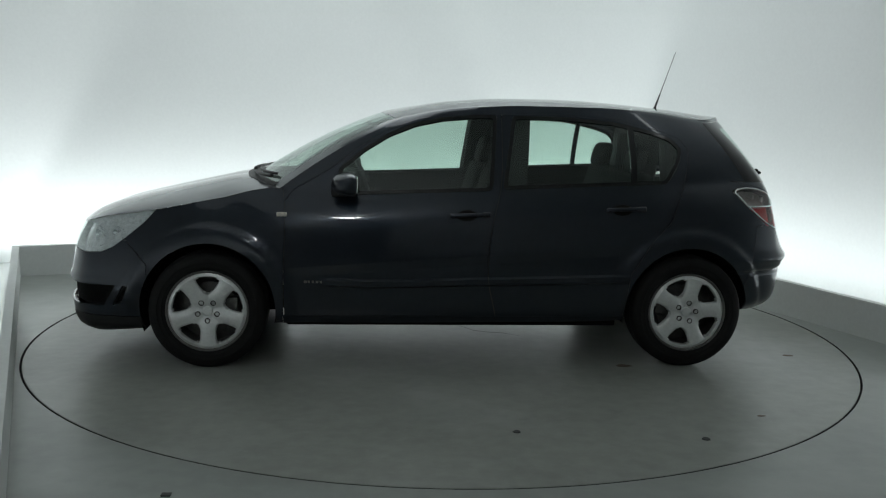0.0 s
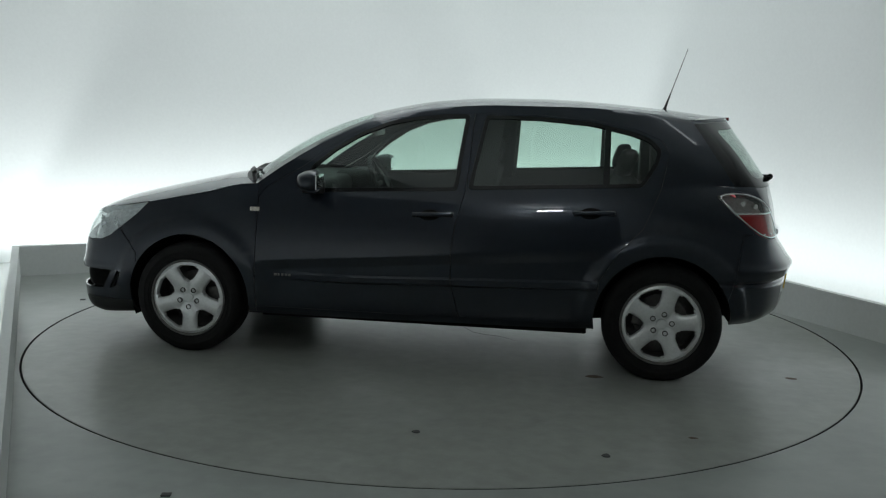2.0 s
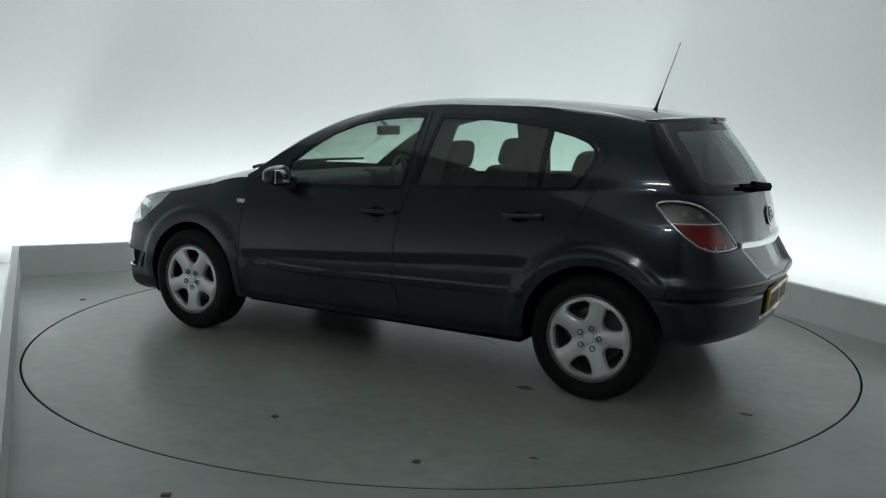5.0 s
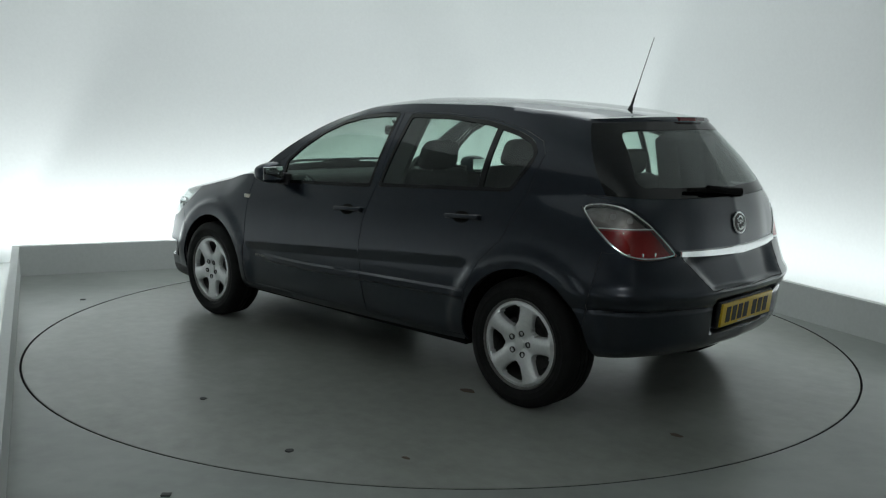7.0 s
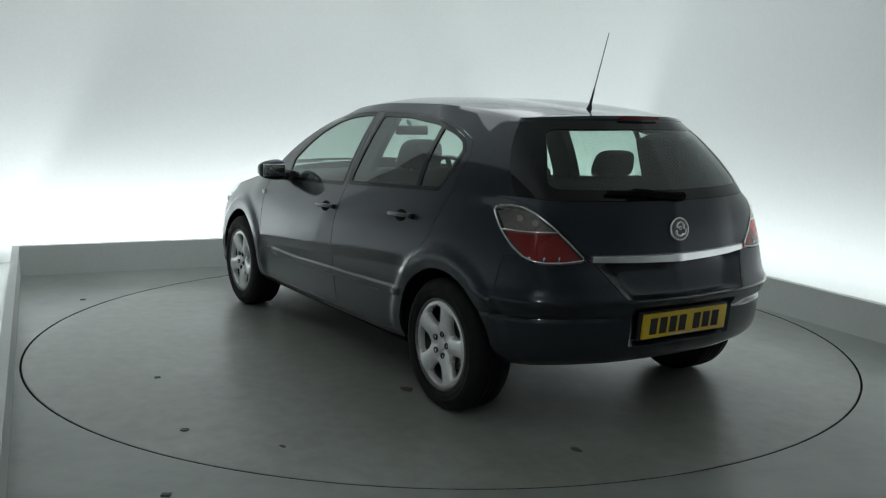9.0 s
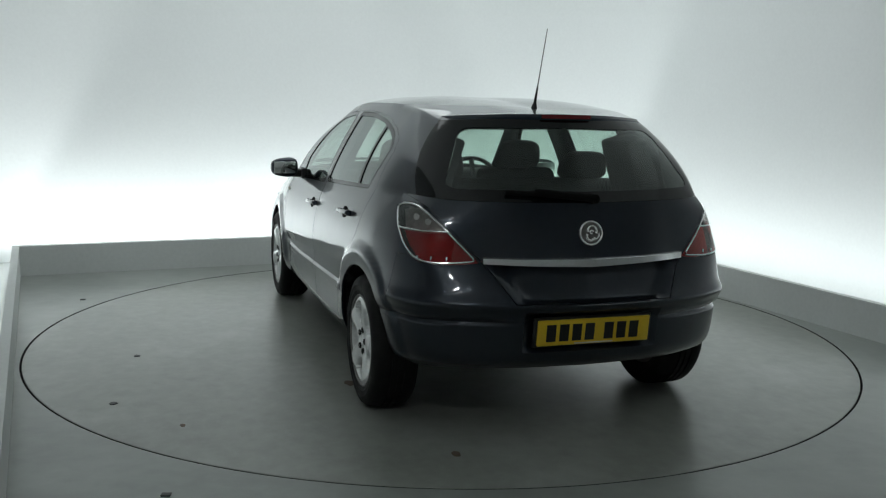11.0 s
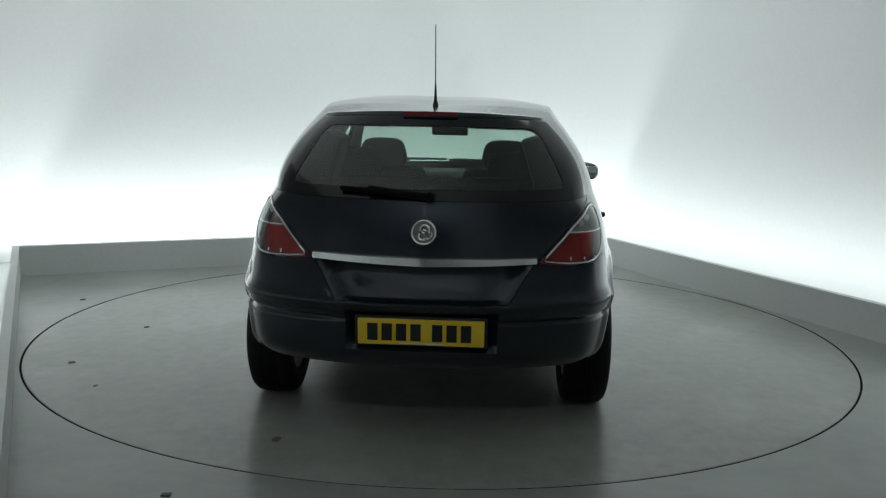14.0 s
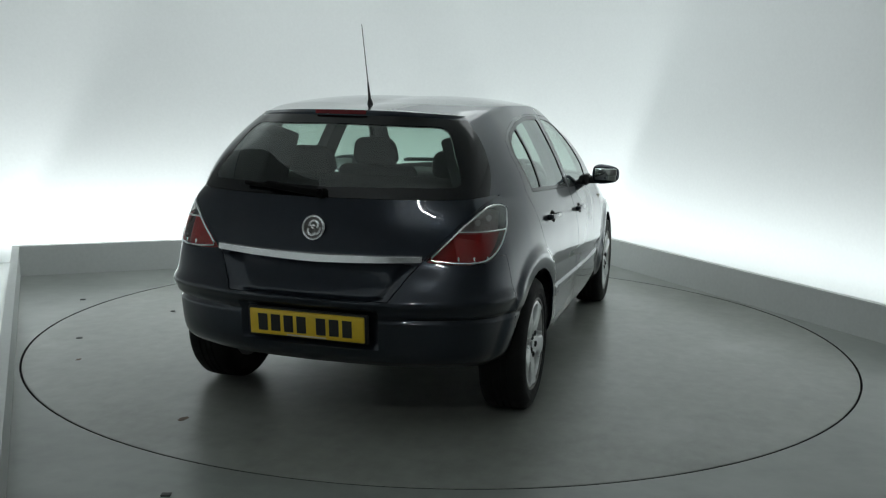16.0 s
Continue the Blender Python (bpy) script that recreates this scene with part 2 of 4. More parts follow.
HIGH = 3.3
backdrop_wall()
E_WALL = 0.24
slab("low_wall_back", [room(U0, V1), room(U1, V1), room(U1, V1 + 0.05), room(U0, V1 + 0.05)], -0.01, E_WALL, LOW_WALL, "low white wall hiding the light trough at the back")
slab("low_wall_side", [room(U1, -5.0), room(U1 + 0.05, -5.0), room(U1 + 0.05, V1 + 0.05), room(U1, V1 + 0.05)], -0.01, E_WALL, LOW_WALL, "low white wall hiding the light trough at the side")
slab("low_wall_entry", [room(U0 - 0.05, -5.0), room(U0, -5.0), room(U0, V1 + 0.05), room(U0 - 0.05, V1 + 0.05)], -0.01, E_WALL, LOW_WALL, "low white wall on the far side of the turntable")
for nm, a, b, c, d in (("trough_base_entry", U0 - GAP, U0 - 0.05, -5.0, V1 + GAP), ("trough_base_side", U1 + 0.05, U1 + GAP, -5.0, V1 + GAP), ("trough_base_back", U0 - 0.05, U1 + 0.05, V1 + 0.05, V1 + GAP)):
    slab(nm, [room(a, c), room(b, c), room(b, d), room(a, d)], -0.01, 0.012, WHITE, "white painted floor of the light trough behind the low wall")
# stand-in wall out of view, added to shape the reflections on the doors
slab("wall_entry", [room(U0 - GAP - 0.12, V0), room(U0 - GAP, V0), room(U0 - GAP, V1 + GAP + 0.1), room(U0 - GAP - 0.12, V1 + GAP + 0.1)], -0.02, HIGH, GREY_WALL, "unseen grey wall behind the entry-side low wall, added to darken door reflections")
# added behind the camera, only seen mirrored in the paint
slab("wall_hall", [room(U0 - 1.0, V0 - 0.1), room(U1 + 1.0, V0 - 0.1), room(U1 + 1.0, V0), room(U0 - 1.0, V0)], -0.02, HIGH, HALL_WALL, "unseen grey wall behind the camera, added for the car to reflect")
# out of view, added as a bounce surface
slab("ceiling", [room(U0 - 1.0, V0 - 0.1), room(U1 + 1.0, V0 - 0.1), room(U1 + 1.0, V1 + 1.0), room(U0 - 1.0, V1 + 1.0)], HIGH, HIGH + 0.1, CEIL, "unseen white ceiling, added to bounce light down")


def tube_lamp(place, turn):
    """A ceiling batten with one glowing tube."""
    lamp = tagged(new("ceiling_lamp"), "white hanging batten with one short bright fluorescent tube", "ceiling lamp")
    lamp.matrix_basis = pose(*place, 0, 0, turn)
    bm = bmesh.new()
    box(bm, -0.22, 0.22, -0.03, 0.03, 0.03, 0.07, 0.006)
    for x in (-0.15, 0.15):
        tube(bm, (x, 0, 0.06), (x, 0, 0.20), 0.006)
    part("batten", bm, LOW_WALL, lamp, "white batten")
    bm = bmesh.new()
    tube(bm, (-0.17, 0, 0), (0.17, 0, 0), 0.016, n=14)
    glow = bpy.data.materials.new("fluorescent_tube")
    glow.use_nodes = True
    b = glow.node_tree.nodes["Principled BSDF"]
    b.inputs["Emission Color"].default_value = (0.95, 1.0, 0.98, 1)
    b.inputs["Emission Strength"].default_value = 230.0
    part("tube", bm, glow, lamp, "glowing fluorescent tube")
    return lamp


tube_lamp((-0.38, -5.6, HIGH - 0.20), 0)


def turntable():
    top = tagged(new("turntable"), "round grey painted turntable disc flush with the floor", "turntable")
    bm = bmesh.new()
    rings = lathe(bm, [(0.0001, 0.0), (0.6, 0.0), (1.2, 0.0), (2.0, 0.0), (RING - 0.010, 0.0), (RING - 0.007, -0.0025)], 192, "Z")
    bmesh.ops.remove_doubles(bm, verts=rings[0], dist=0.001)
    part("deck", bm, DISC, top, "grey painted deck with pale scuffs")
    bm = bmesh.new()
    lathe(bm, [(RING - 0.007, -0.0025), (RING - 0.006, -0.006), (RING - 0.006, -0.05)], 192, "Z")
    part("rim", bm, DARK, top, "black edge of the disc")
    return top


disc = turntable()


def floor_mark(name, x, y, wide, deep, high, mat, label, parent=None, turn=0.0, sides=0):
    """A small thing lying on the floor or fixed to the disc."""
    bm = bmesh.new()
    if sides:
        ring = [(wide / 2 * (0.7 + 0.5 * random.random()) * math.cos(a), deep / 2 * (0.7 + 0.5 * random.random()) * math.sin(a)) for a in np.linspace(0, 2 * math.pi, sides, endpoint=False)]
        vs = [bm.verts.new((p, q, high)) for p, q in ring]
        lo = [bm.verts.new((p * 1.15, q * 1.15, 0.0)) for p, q in ring]
        bm.faces.new(vs)
        for i in range(sides):
            bm.faces.new((lo[i], lo[(i + 1) % sides], vs[(i + 1) % sides], vs[i]))
    else:
        box(bm, -wide / 2, wide / 2, -deep / 2, deep / 2, 0.0, high, min(high, 0.004) * 0.6)
    ob = part(name, bm, mat, parent, label)
    ob.matrix_basis = pose(x, y, 0.0, 0, 0, turn)
    return ob


BOLT = material("dark_floor_plate", (0.04, 0.043, 0.042), 0.5, 0.2, 0.3, 40)
RUST = material("brown_rust_stain", (0.12, 0.085, 0.06), 0.7, 0, 0.4, 60)
for x, y, a in ((-2.551, 0.641, 15), (-0.982, -2.561, 5)):
    tagged(floor_mark("floor_plate", x, y, 0.036, 0.028, 0.006, BOLT, "", turn=a), "small dark metal plate fixed to the floor beside the turntable", "floor plate", "floor plates round the turntable")
for x, y in ((-0.185, 1.85), (-1.005, 1.952)):
    floor_mark("disc_bolt", x, y, 0.032, 0.032, 0.004, BOLT, "dark bolt head in the disc", disc, sides=8)
for x, y, w, d in ((-0.955, 0.813, 0.09, 0.05), (-2.01, 0.60, 0.06, 0.035), (-1.385, 1.656, 0.035, 0.02)):
    floor_mark("disc_stain", x, y, w, d, 0.0008, RUST, "brown stain on the disc", disc, sides=11)
bm = bmesh.new()
line = [(0.02, -0.13), (-0.11, -0.135), (-0.16, -0.06), (-0.20, 0.01), (-0.29, 0.055), (-0.38, 0.075), (-0.50, 0.17)]
rows = []
for k, (x, y) in enumerate(line):
    w = 0.006 if 0 < k < len(line) - 1 else 0.001
    rows.append((bm.verts.new((x, y - w, 0.0012)), bm.verts.new((x, y + w, 0.0012))))
for a, b in zip(rows, rows[1:]):
    bm.faces.new((a[0], b[0], b[1], a[1]))
part("disc_crack", bm, BOLT, disc, "dark hairline crack in the disc paint", smooth=False)


# ---- the car: x forward, y to its left, z up, from the ground midway between the axles ----
car = new("car")
tagged(car, "dark blue metallic five-door hatchback standing on the turntable", "car")
NF, NA, NS, NR = 18, 40, 104, 52      # columns: nose, wing, doors and quarter, tail
AX = 1.307
# outline at the widest height, from the middle of the nose round to the middle of the tail
OUT_S = [0, 0.25, 0.5, 0.75, 1, 1.5, 2, 2.4, 2.7, 3, 3.3, 3.6, 4, 4.25, 4.5, 4.75, 5]
OUT_X = [2.178, 2.165, 2.125, 2.058, 1.945, 1.61, 1.25, 0.93, 0.4, -0.1, -0.7, -1.2, -1.66, -1.84, -1.955, -2.03, -2.05]
OUT_Y = [0, 0.22, 0.46, 0.655, 0.775, 0.846, 0.862, 0.868, 0.872, 0.872, 0.868, 0.856, 0.812, 0.740, 0.572, 0.29, 0]
COLS = np.concatenate([np.linspace(0, 1, NF, endpoint=False), np.linspace(1, 2.4, NA, endpoint=False),
                       np.linspace(2.4, 4, NS, endpoint=False), np.linspace(4, 5, NR)])
C_A, C_D = NF + NA, NF + NA + NS     # columns of the windscreen foot and of the tail corner
KEY = [0, 0.5, 1, 1.5, 2, 2.4, 2.7, 3, 3.3, 3.6, 4, 4.5, 5]
Z_LOW = [0.165, 0.165, 0.17, 0.205, 0.235, 0.24, 0.24, 0.245, 0.25, 0.27, 0.30, 0.315, 0.315]
Z_TOP = [0.735, 0.745, 0.785, 0.835, 0.905, 0.965, 0.945, 0.972, 1.005, 1.026, 1.034, 1.025, 1.02]
IN_TOP = [0.075, 0.09, 0.115, 0.105, 0.11, 0.105, 0.08, 0.075, 0.075, 0.083, 0.128, 0.138, 0.13]
IN_LOW = [0.11, 0.10, 0.09, 0.06, 0.05, 0.05, 0.05, 0.05, 0.05, 0.06, 0.09, 0.09, 0.09]
LEVELS = np.concatenate([np.linspace(0, 0.27, 9, endpoint=False), np.linspace(0.27, 0.52, 32, endpoint=False), np.linspace(0.52, 1, 20)])
NV = len(LEVELS)


def lower_body():
    s = COLS
    x, y = ease(OUT_S, OUT_X, s), ease(OUT_S, OUT_Y, s)
    dx, dy = np.gradient(x), np.gradient(y)
    nx, ny = -dy, dx
    ln = -np.hypot(nx, ny)
    nx, ny = nx / ln, ny / ln
    nx[0], ny[0], nx[-1], ny[-1] = 1, 0, -1, 0
    zl, zt, it, il = (ease(KEY, k, s) for k in (Z_LOW, Z_TOP, IN_TOP, IN_LOW))
    front = np.clip(1.35 - s, 0, 1) / 1.0
    rear = np.clip((s - 3.75) / 0.5, 0, 1)
    side = 1 - np.minimum(front + rear, 1)
    V = LEVELS
    p_side = ease([0, 0.4, 0.55, 0.7, 0.8, 0.9, 1], [0, 0, 0.04, 0.16, 0.33, 0.62, 1], V)
    p_front = ease([0, 0.35, 0.5, 0.7, 0.85, 1], [0, 0, 0.08, 0.3, 0.55, 1], V)
    p_rear = ease([0, 0.40, 0.445, 0.53, 0.65, 0.83, 1], [0, 0.0, 0.04, 0.24, 0.58, 0.76, 1], V)
    p_corner = ease([0, 0.42, 0.55, 0.75, 0.88, 0.94, 1], [0, 0.0, 0.10, 0.34, 0.58, 0.74, 1], V)
    at_corner = np.clip((4.62 - s) / 0.36, 0, 1)
    p_low = ease([0, 0.05, 0.12, 0.25, 0.4, 1], [1, 0.42, 0.2, 0.08, 0, 0], V)
    G = np.zeros((NV, len(s), 3))
    for j, v in enumerate(V):
        top = front * p_front[j] + rear * (p_rear[j] + (p_corner[j] - p_rear[j]) * at_corner) + side * p_side[j]
        ins = it * top + il * p_low[j]
        z = zl + (zt - zl) * v
        px, py = x - nx * ins, y - ny * ins
        # a crease along the doors, hollow below it, and a rubbing strip under the hollow
        along = np.clip((0.93 - px) / 0.12, 0, 1) * np.clip((px + 1.02) / 0.10, 0, 1)
        crease = 0.612 - 0.072 * px
        py = py - 0.013 * np.clip((crease - z) / 0.05, 0, 1) * along
        strip = np.clip((0.034 - abs(v - 0.322)) / 0.014, 0, 1) * np.clip((0.72 - px) / 0.1, 0, 1) * np.clip((px + 0.98) / 0.05, 0, 1)
        py = py + 0.013 * strip
        ledge = 0.013 * front * np.exp(-((z - 0.462) / 0.020) ** 2)
        px, py = px + nx * ledge, py + ny * ledge
        # wheel arch lips: a band standing proud with a crisp outer edge
        for ax in (AX, -AX):
            r = np.hypot(px - ax, z - 0.318)
            q = np.clip((0.462 - r) / 0.032, 0, 1)
            py = py + (0.016 * q * q * (3 - 2 * q) - 0.006 * np.clip((0.40 - r) / 0.05, 0, 1)) * np.clip((z - 0.27) / 0.1, 0, 1) * (np.abs(py) > 0.55)
        # recessed lower tailgate between the bumper shelf and the bright strip
        half = 0.365 + 0.72 * (z - 0.62)
        deep = np.clip((half - np.abs(py)) / 0.10, 0, 1) * np.clip((z - 0.604) / 0.022, 0, 1) * np.clip((0.775 - z) / 0.02, 0, 1) * (px < -1.5)
        px = px + 0.047 * deep * deep * (3 - 2 * deep)
        # a groove round the bumper, and its lower half a little further in
        tail = np.clip((s - 3.86) / 0.22, 0, 1)
        middle = np.clip((np.abs(py) - 0.30) / 0.16, 0.25, 1)
        back = tail * (0.013 * middle * np.exp(-((z - 0.534) / 0.010) ** 2) + 0.010 * np.clip((0.560 - z) / 0.03, 0, 1) - 0.017 * np.exp(-((z - 0.606) / 0.030) ** 2))
        px, py = px - nx * back, py - ny * back
        plate = np.clip((0.315 - np.abs(py)) / 0.03, 0, 1) * np.clip((z - 0.405) / 0.02, 0, 1) * np.clip((0.578 - z) / 0.015, 0, 1) * (px < -1.5)
        px = px + 0.032 * plate
        G[j] = np.stack([px, py, z], -1)
    G[:, 0, 1] = 0
    G[:, -1, 1] = 0
    return G


TOP_S = [0, 0.5, 1, 1.3, 1.7, 2.1, 2.55, 3, 3.35, 3.7, 4]
TOP_X = [0.345, 0.325, 0.25, 0.0, -0.4, -0.8, -1.15, -1.42, -1.545, -1.635, -1.665]
TOP_Y = [0, 0.30, 0.555, 0.572, 0.575, 0.57, 0.548, 0.502, 0.372, 0.19, 0]
TOP_Z = [1.385, 1.378, 1.352, 1.398, 1.425, 1.424, 1.402, 1.368, 1.376, 1.384, 1.386]
NG = 20


def greenhouse(belt):
    """Pillars and glass between the belt line and the roof's edge."""
    n_screen = NF
    base = np.zeros((n_screen + NS + NR, 3))
    a = belt[C_A]
    q = np.linspace(0, 1, n_screen, endpoint=False)
    base[:n_screen, 1] = a[1] * q
    base[:n_screen, 0] = 1.13 - (1.13 - a[0]) * q ** 2.2
    base[:n_screen, 2] = 0.995 - (0.995 - a[2]) * q ** 2
    base[n_screen:] = belt[C_A:]
    s = np.concatenate([np.linspace(0, 1, n_screen, endpoint=False), np.linspace(1, 3, NS, endpoint=False), np.linspace(3, 4, NR)])
    top = np.stack([ease(TOP_S, k, s) for k in (TOP_X, TOP_Y, TOP_Z)], -1)
    # spread the side columns by length so that they stay upright
    G = np.zeros((NG, len(s), 3))
    slope = np.clip(1.6 - s, 0, 1)
    for j, w in enumerate(np.linspace(0, 1, NG)):
        p = base + (top - base) * w
        b = 4 * w * (1 - w)
        p[:, 2] += b * 0.055 * slope * (s > 0.6) + b * 0.036 * (s <= 0.6) * 1.0
        p[:, 1] += b * 0.018 * np.clip(s, 0, 1) * np.clip((4 - s) / 0.8, 0, 1)
        q = np.clip((s - 1.9) / 1.1, 0, 1)
        p[:, 1] += b * 0.030 * q * q * (3 - 2 * q) * np.clip((4 - s) / 0.7, 0, 1)
        p[:, 0] -= b * 0.006 * np.clip((s - 3.0) / 0.5, 0, 1)
        G[j] = p
    G[:, 0, 1] = 0
    G[:, -1, 1] = 0
    return G, s


def coons(c0, c1, d0, d1):
    """A four-sided patch: c0, c1 run along u, d0, d1 along v (d0 from c0[0] to c1[0])."""
    n, m = len(c0), len(d0)
    u, v = np.linspace(0, 1, n)[:, None, None], np.linspace(0, 1, m)[None, :, None]
    ruled = (1 - v) * c0[:, None] + v * c1[:, None] + (1 - u) * d0[None] + u * d1[None]
    corner = (1 - u) * (1 - v) * c0[0] + u * (1 - v) * c0[-1] + (1 - u) * v * c1[0] + u * v * c1[-1]
    return ruled - corner


def grid_bm(G, mirror=True, keep=None):
    """Half a surface as a grid of points, doubled across the middle."""
    bm = bmesh.new()
    for sign in ((1, -1) if mirror else (1,)):
        vs = [[bm.verts.new((p[0], p[1] * sign, p[2])) for p in row] for row in G]
        for j in range(len(G) - 1):
            for i in range(len(G[0]) - 1):
                if keep is None or keep(j, i):
                    bm.faces.new((vs[j][i], vs[j][i + 1], vs[j + 1][i + 1], vs[j + 1][i]))
    bmesh.ops.delete(bm, geom=[v for v in bm.verts if not v.link_faces], context="VERTS")
    if mirror:
        bmesh.ops.remove_doubles(bm, verts=[v for v in bm.verts if abs(v.co.y) < 1e-4], dist=2e-4)
    return bm


LOWER = lower_body()
BELT = LOWER[-1]
GREEN, GREEN_S = greenhouse(BELT)


def roof_patch():
    T = GREEN[-1]
    front, side, rear = T[:NF + 1], T[NF:NF + NS + 1], T[NF + NS:]
    m = len(side)
    t = np.linspace(0, 1, m)
    mid_x = T[0][0] + (T[-1][0] - T[0][0]) * t
    mid = np.stack([mid_x, 0 * t, ease([-1.67, -1.48, -1.29, -0.93, -0.57, -0.29, -0.05, 0.2, 0.35], [1.386, 1.402, 1.416, 1.447, 1.466, 1.463, 1.444, 1.412, 1.384], mid_x)], -1)
    r = rear[::-1]
    n = len(front)
    r = np.stack([np.interp(np.linspace(0, 1, n), np.linspace(0, 1, len(r)), r[:, k]) for k in range(3)], -1)
    P = coons(front, r, mid, side)
    q = np.linspace(0, 1, n)
    P[:, :, 2] += 0.012 * (q * (1 - q) * 4)[:, None] * np.clip(np.minimum(t, 1 - t) * 6, 0, 1)[None]
    return P


def hood_patch():
    nose, wing = BELT[:NF + 1], BELT[NF:C_A + 1]
    m = len(wing)
    t = np.linspace(0, 1, m)
    mid_x = 2.103 + (1.06 - 2.103) * t
    mid = np.stack([mid_x, 0 * t, ease([1.06, 1.2, 1.5, 1.84, 2.03, 2.103], [1.0, 0.985, 0.925, 0.845, 0.785, 0.735], mid_x)], -1)
    q = np.linspace(0, 1, len(nose))
    back = np.stack([1.06 + (wing[-1][0] - 1.06) * q ** 2, wing[-1][1] * q, 1.0 + (wing[-1][2] - 1.0) * q ** 2], -1)
    P = coons(nose, back, mid, wing)
    P[:, :, 2] += 0.02 * (q * (1 - q) * 4)[:, None] * np.clip(np.minimum(t, 1 - t) * 5, 0, 1)[None]
    return P


ROOF, HOOD = roof_patch(), hood_patch()


def half_shell():
    """The left half of the sheet metal and glass as one mesh, tagged face by face."""
    bm = bmesh.new()
    tag = bm.faces.layers.int.new("tag")

    def add(G, code):
        vs = [[bm.verts.new(p) for p in row] for row in G]
        for j in range(len(G) - 1):
            for i in range(len(G[0]) - 1):
                c = [vs[j][i], vs[j][i + 1], vs[j + 1][i + 1], vs[j + 1][i]]
                f = bm.faces.new(c)
                f[tag] = code(j, i)

    add(LOWER, lambda j, i: 1)

    def green(j, i):
        if i < NF - 2 and j < NG - 2:
            return 17
        if i >= NF + NS + 1 and j < NG - 2:
            return 19
        return 1

    add(GREEN, green)
    add(ROOF, lambda j, i: 1)
    bmesh.ops.remove_doubles(bm, verts=bm.verts[:], dist=0.0008)
    bmesh.ops.recalc_face_normals(bm, faces=bm.faces[:])
    return bm, tag


SHELL, TAG = half_shell()
SIDE_U = lambda p: (p.x, p.z)
LAMP_A, LAMP_D = Vector((-1.587, 0.767)), Vector((-0.712, -0.702))
LAMP_U = lambda p: ((Vector((p.x, p.y)) - LAMP_A).dot(LAMP_D), p.z)
REAR_U = lambda p: (p.y, p.z)


def inside(poly, q):
    c, n = False, len(poly)
    for k in range(n):
        (x0, y0), (x1, y1) = poly[k], poly[k - 1]
        if (y0 > q[1]) != (y1 > q[1]) and q[0] < (x1 - x0) * (q[1] - y0) / (y1 - y0) + x0:
            c = not c
    return c


def cut(poly, flat, old, newtag, where=lambda c: True):
    """Scores the shell along a closed outline and tags the faces within it."""
    axes = {SIDE_U: (Vector((1, 0, 0)),), REAR_U: (Vector((0, 1, 0)),), LAMP_U: (Vector((LAMP_D.x, LAMP_D.y, 0)),)}
    ua = axes[flat][0]
    org = Vector((0, 0, 0)) if flat is not LAMP_U else Vector((LAMP_A.x, LAMP_A.y, 0))
    for k in range(len(poly)):
        a, b = poly[k - 1], poly[k]
        if math.dist(a, b) < 1e-5:
            continue
        lo = (min(a[0], b[0]) - 0.001, min(a[1], b[1]) - 0.001)
        hi = (max(a[0], b[0]) + 0.001, max(a[1], b[1]) + 0.001)
        faces = []
        for f in SHELL.faces:
            if f[TAG] not in old or not where(f.calc_center_median()):
                continue
            q = [flat(v.co) for v in f.verts]
            if max(p[0] for p in q) < lo[0] or min(p[0] for p in q) > hi[0] or max(p[1] for p in q) < lo[1] or min(p[1] for p in q) > hi[1]:
                continue
            faces.append(f)
        d = ua * (b[0] - a[0]) + Vector((0, 0, b[1] - a[1]))
        away = ua.cross(Vector((0, 0, 1)))
        geom = list({e for f in faces for e in f.edges}) + faces + list({v for f in faces for v in f.verts})
        bmesh.ops.bisect_plane(SHELL, geom=geom, dist=0.0004, plane_co=org + ua * a[0] + Vector((0, 0, a[1])), plane_no=d.cross(away).normalized())
    for f in SHELL.faces:
        c = f.calc_center_median()
        if f[TAG] in old and where(c) and inside(poly, flat(c)):
            f[TAG] = newtag


def circle(x, z, r, n=44):
    return [(x + r * math.cos(2 * math.pi * k / n), z + r * math.sin(2 * math.pi * k / n)) for k in range(n)]


def grown(poly, d):
    """The outline moved outwards by d."""
    n, out = len(poly), []
    area = sum(poly[k - 1][0] * poly[k][1] - poly[k][0] * poly[k - 1][1] for k in range(n))
    for k in range(n):
        p, a, b = Vector(poly[k]), Vector(poly[k - 1]), Vector(poly[(k + 1) % n])
        e0, e1 = (p - a).normalized(), (b - p).normalized()
        m = (Vector((e0.y, -e0.x)) + Vector((e1.y, -e1.x)))
        m = m / max(m.dot(m) / 2, 0.3)
        out.append(tuple(p + m * (d if area > 0 else -d)))
    return out


def rounded(poly, r=0.02, n=4):
    out = []
    for k in range(len(poly)):
        p, a, b = Vector(poly[k]), Vector(poly[k - 1]), Vector(poly[(k + 1) % len(poly)])
        ra, rb = min(r, (a - p).length * 0.45), min(r, (b - p).length * 0.45)
        s, e = p + (a - p).normalized() * ra, p + (b - p).normalized() * rb
        for i in range(n + 1):
            t = i / n
            out.append(tuple(s * (1 - t) ** 2 + p * 2 * t * (1 - t) + e * t * t))
    return out


for axle in (AX, -AX):
    cut(circle(axle, 0.318, 0.355), SIDE_U, (1,), 99, lambda c: c.y > 0.5)
bmesh.ops.delete(SHELL, geom=[f for f in SHELL.faces if f[TAG] == 99], context="FACES")

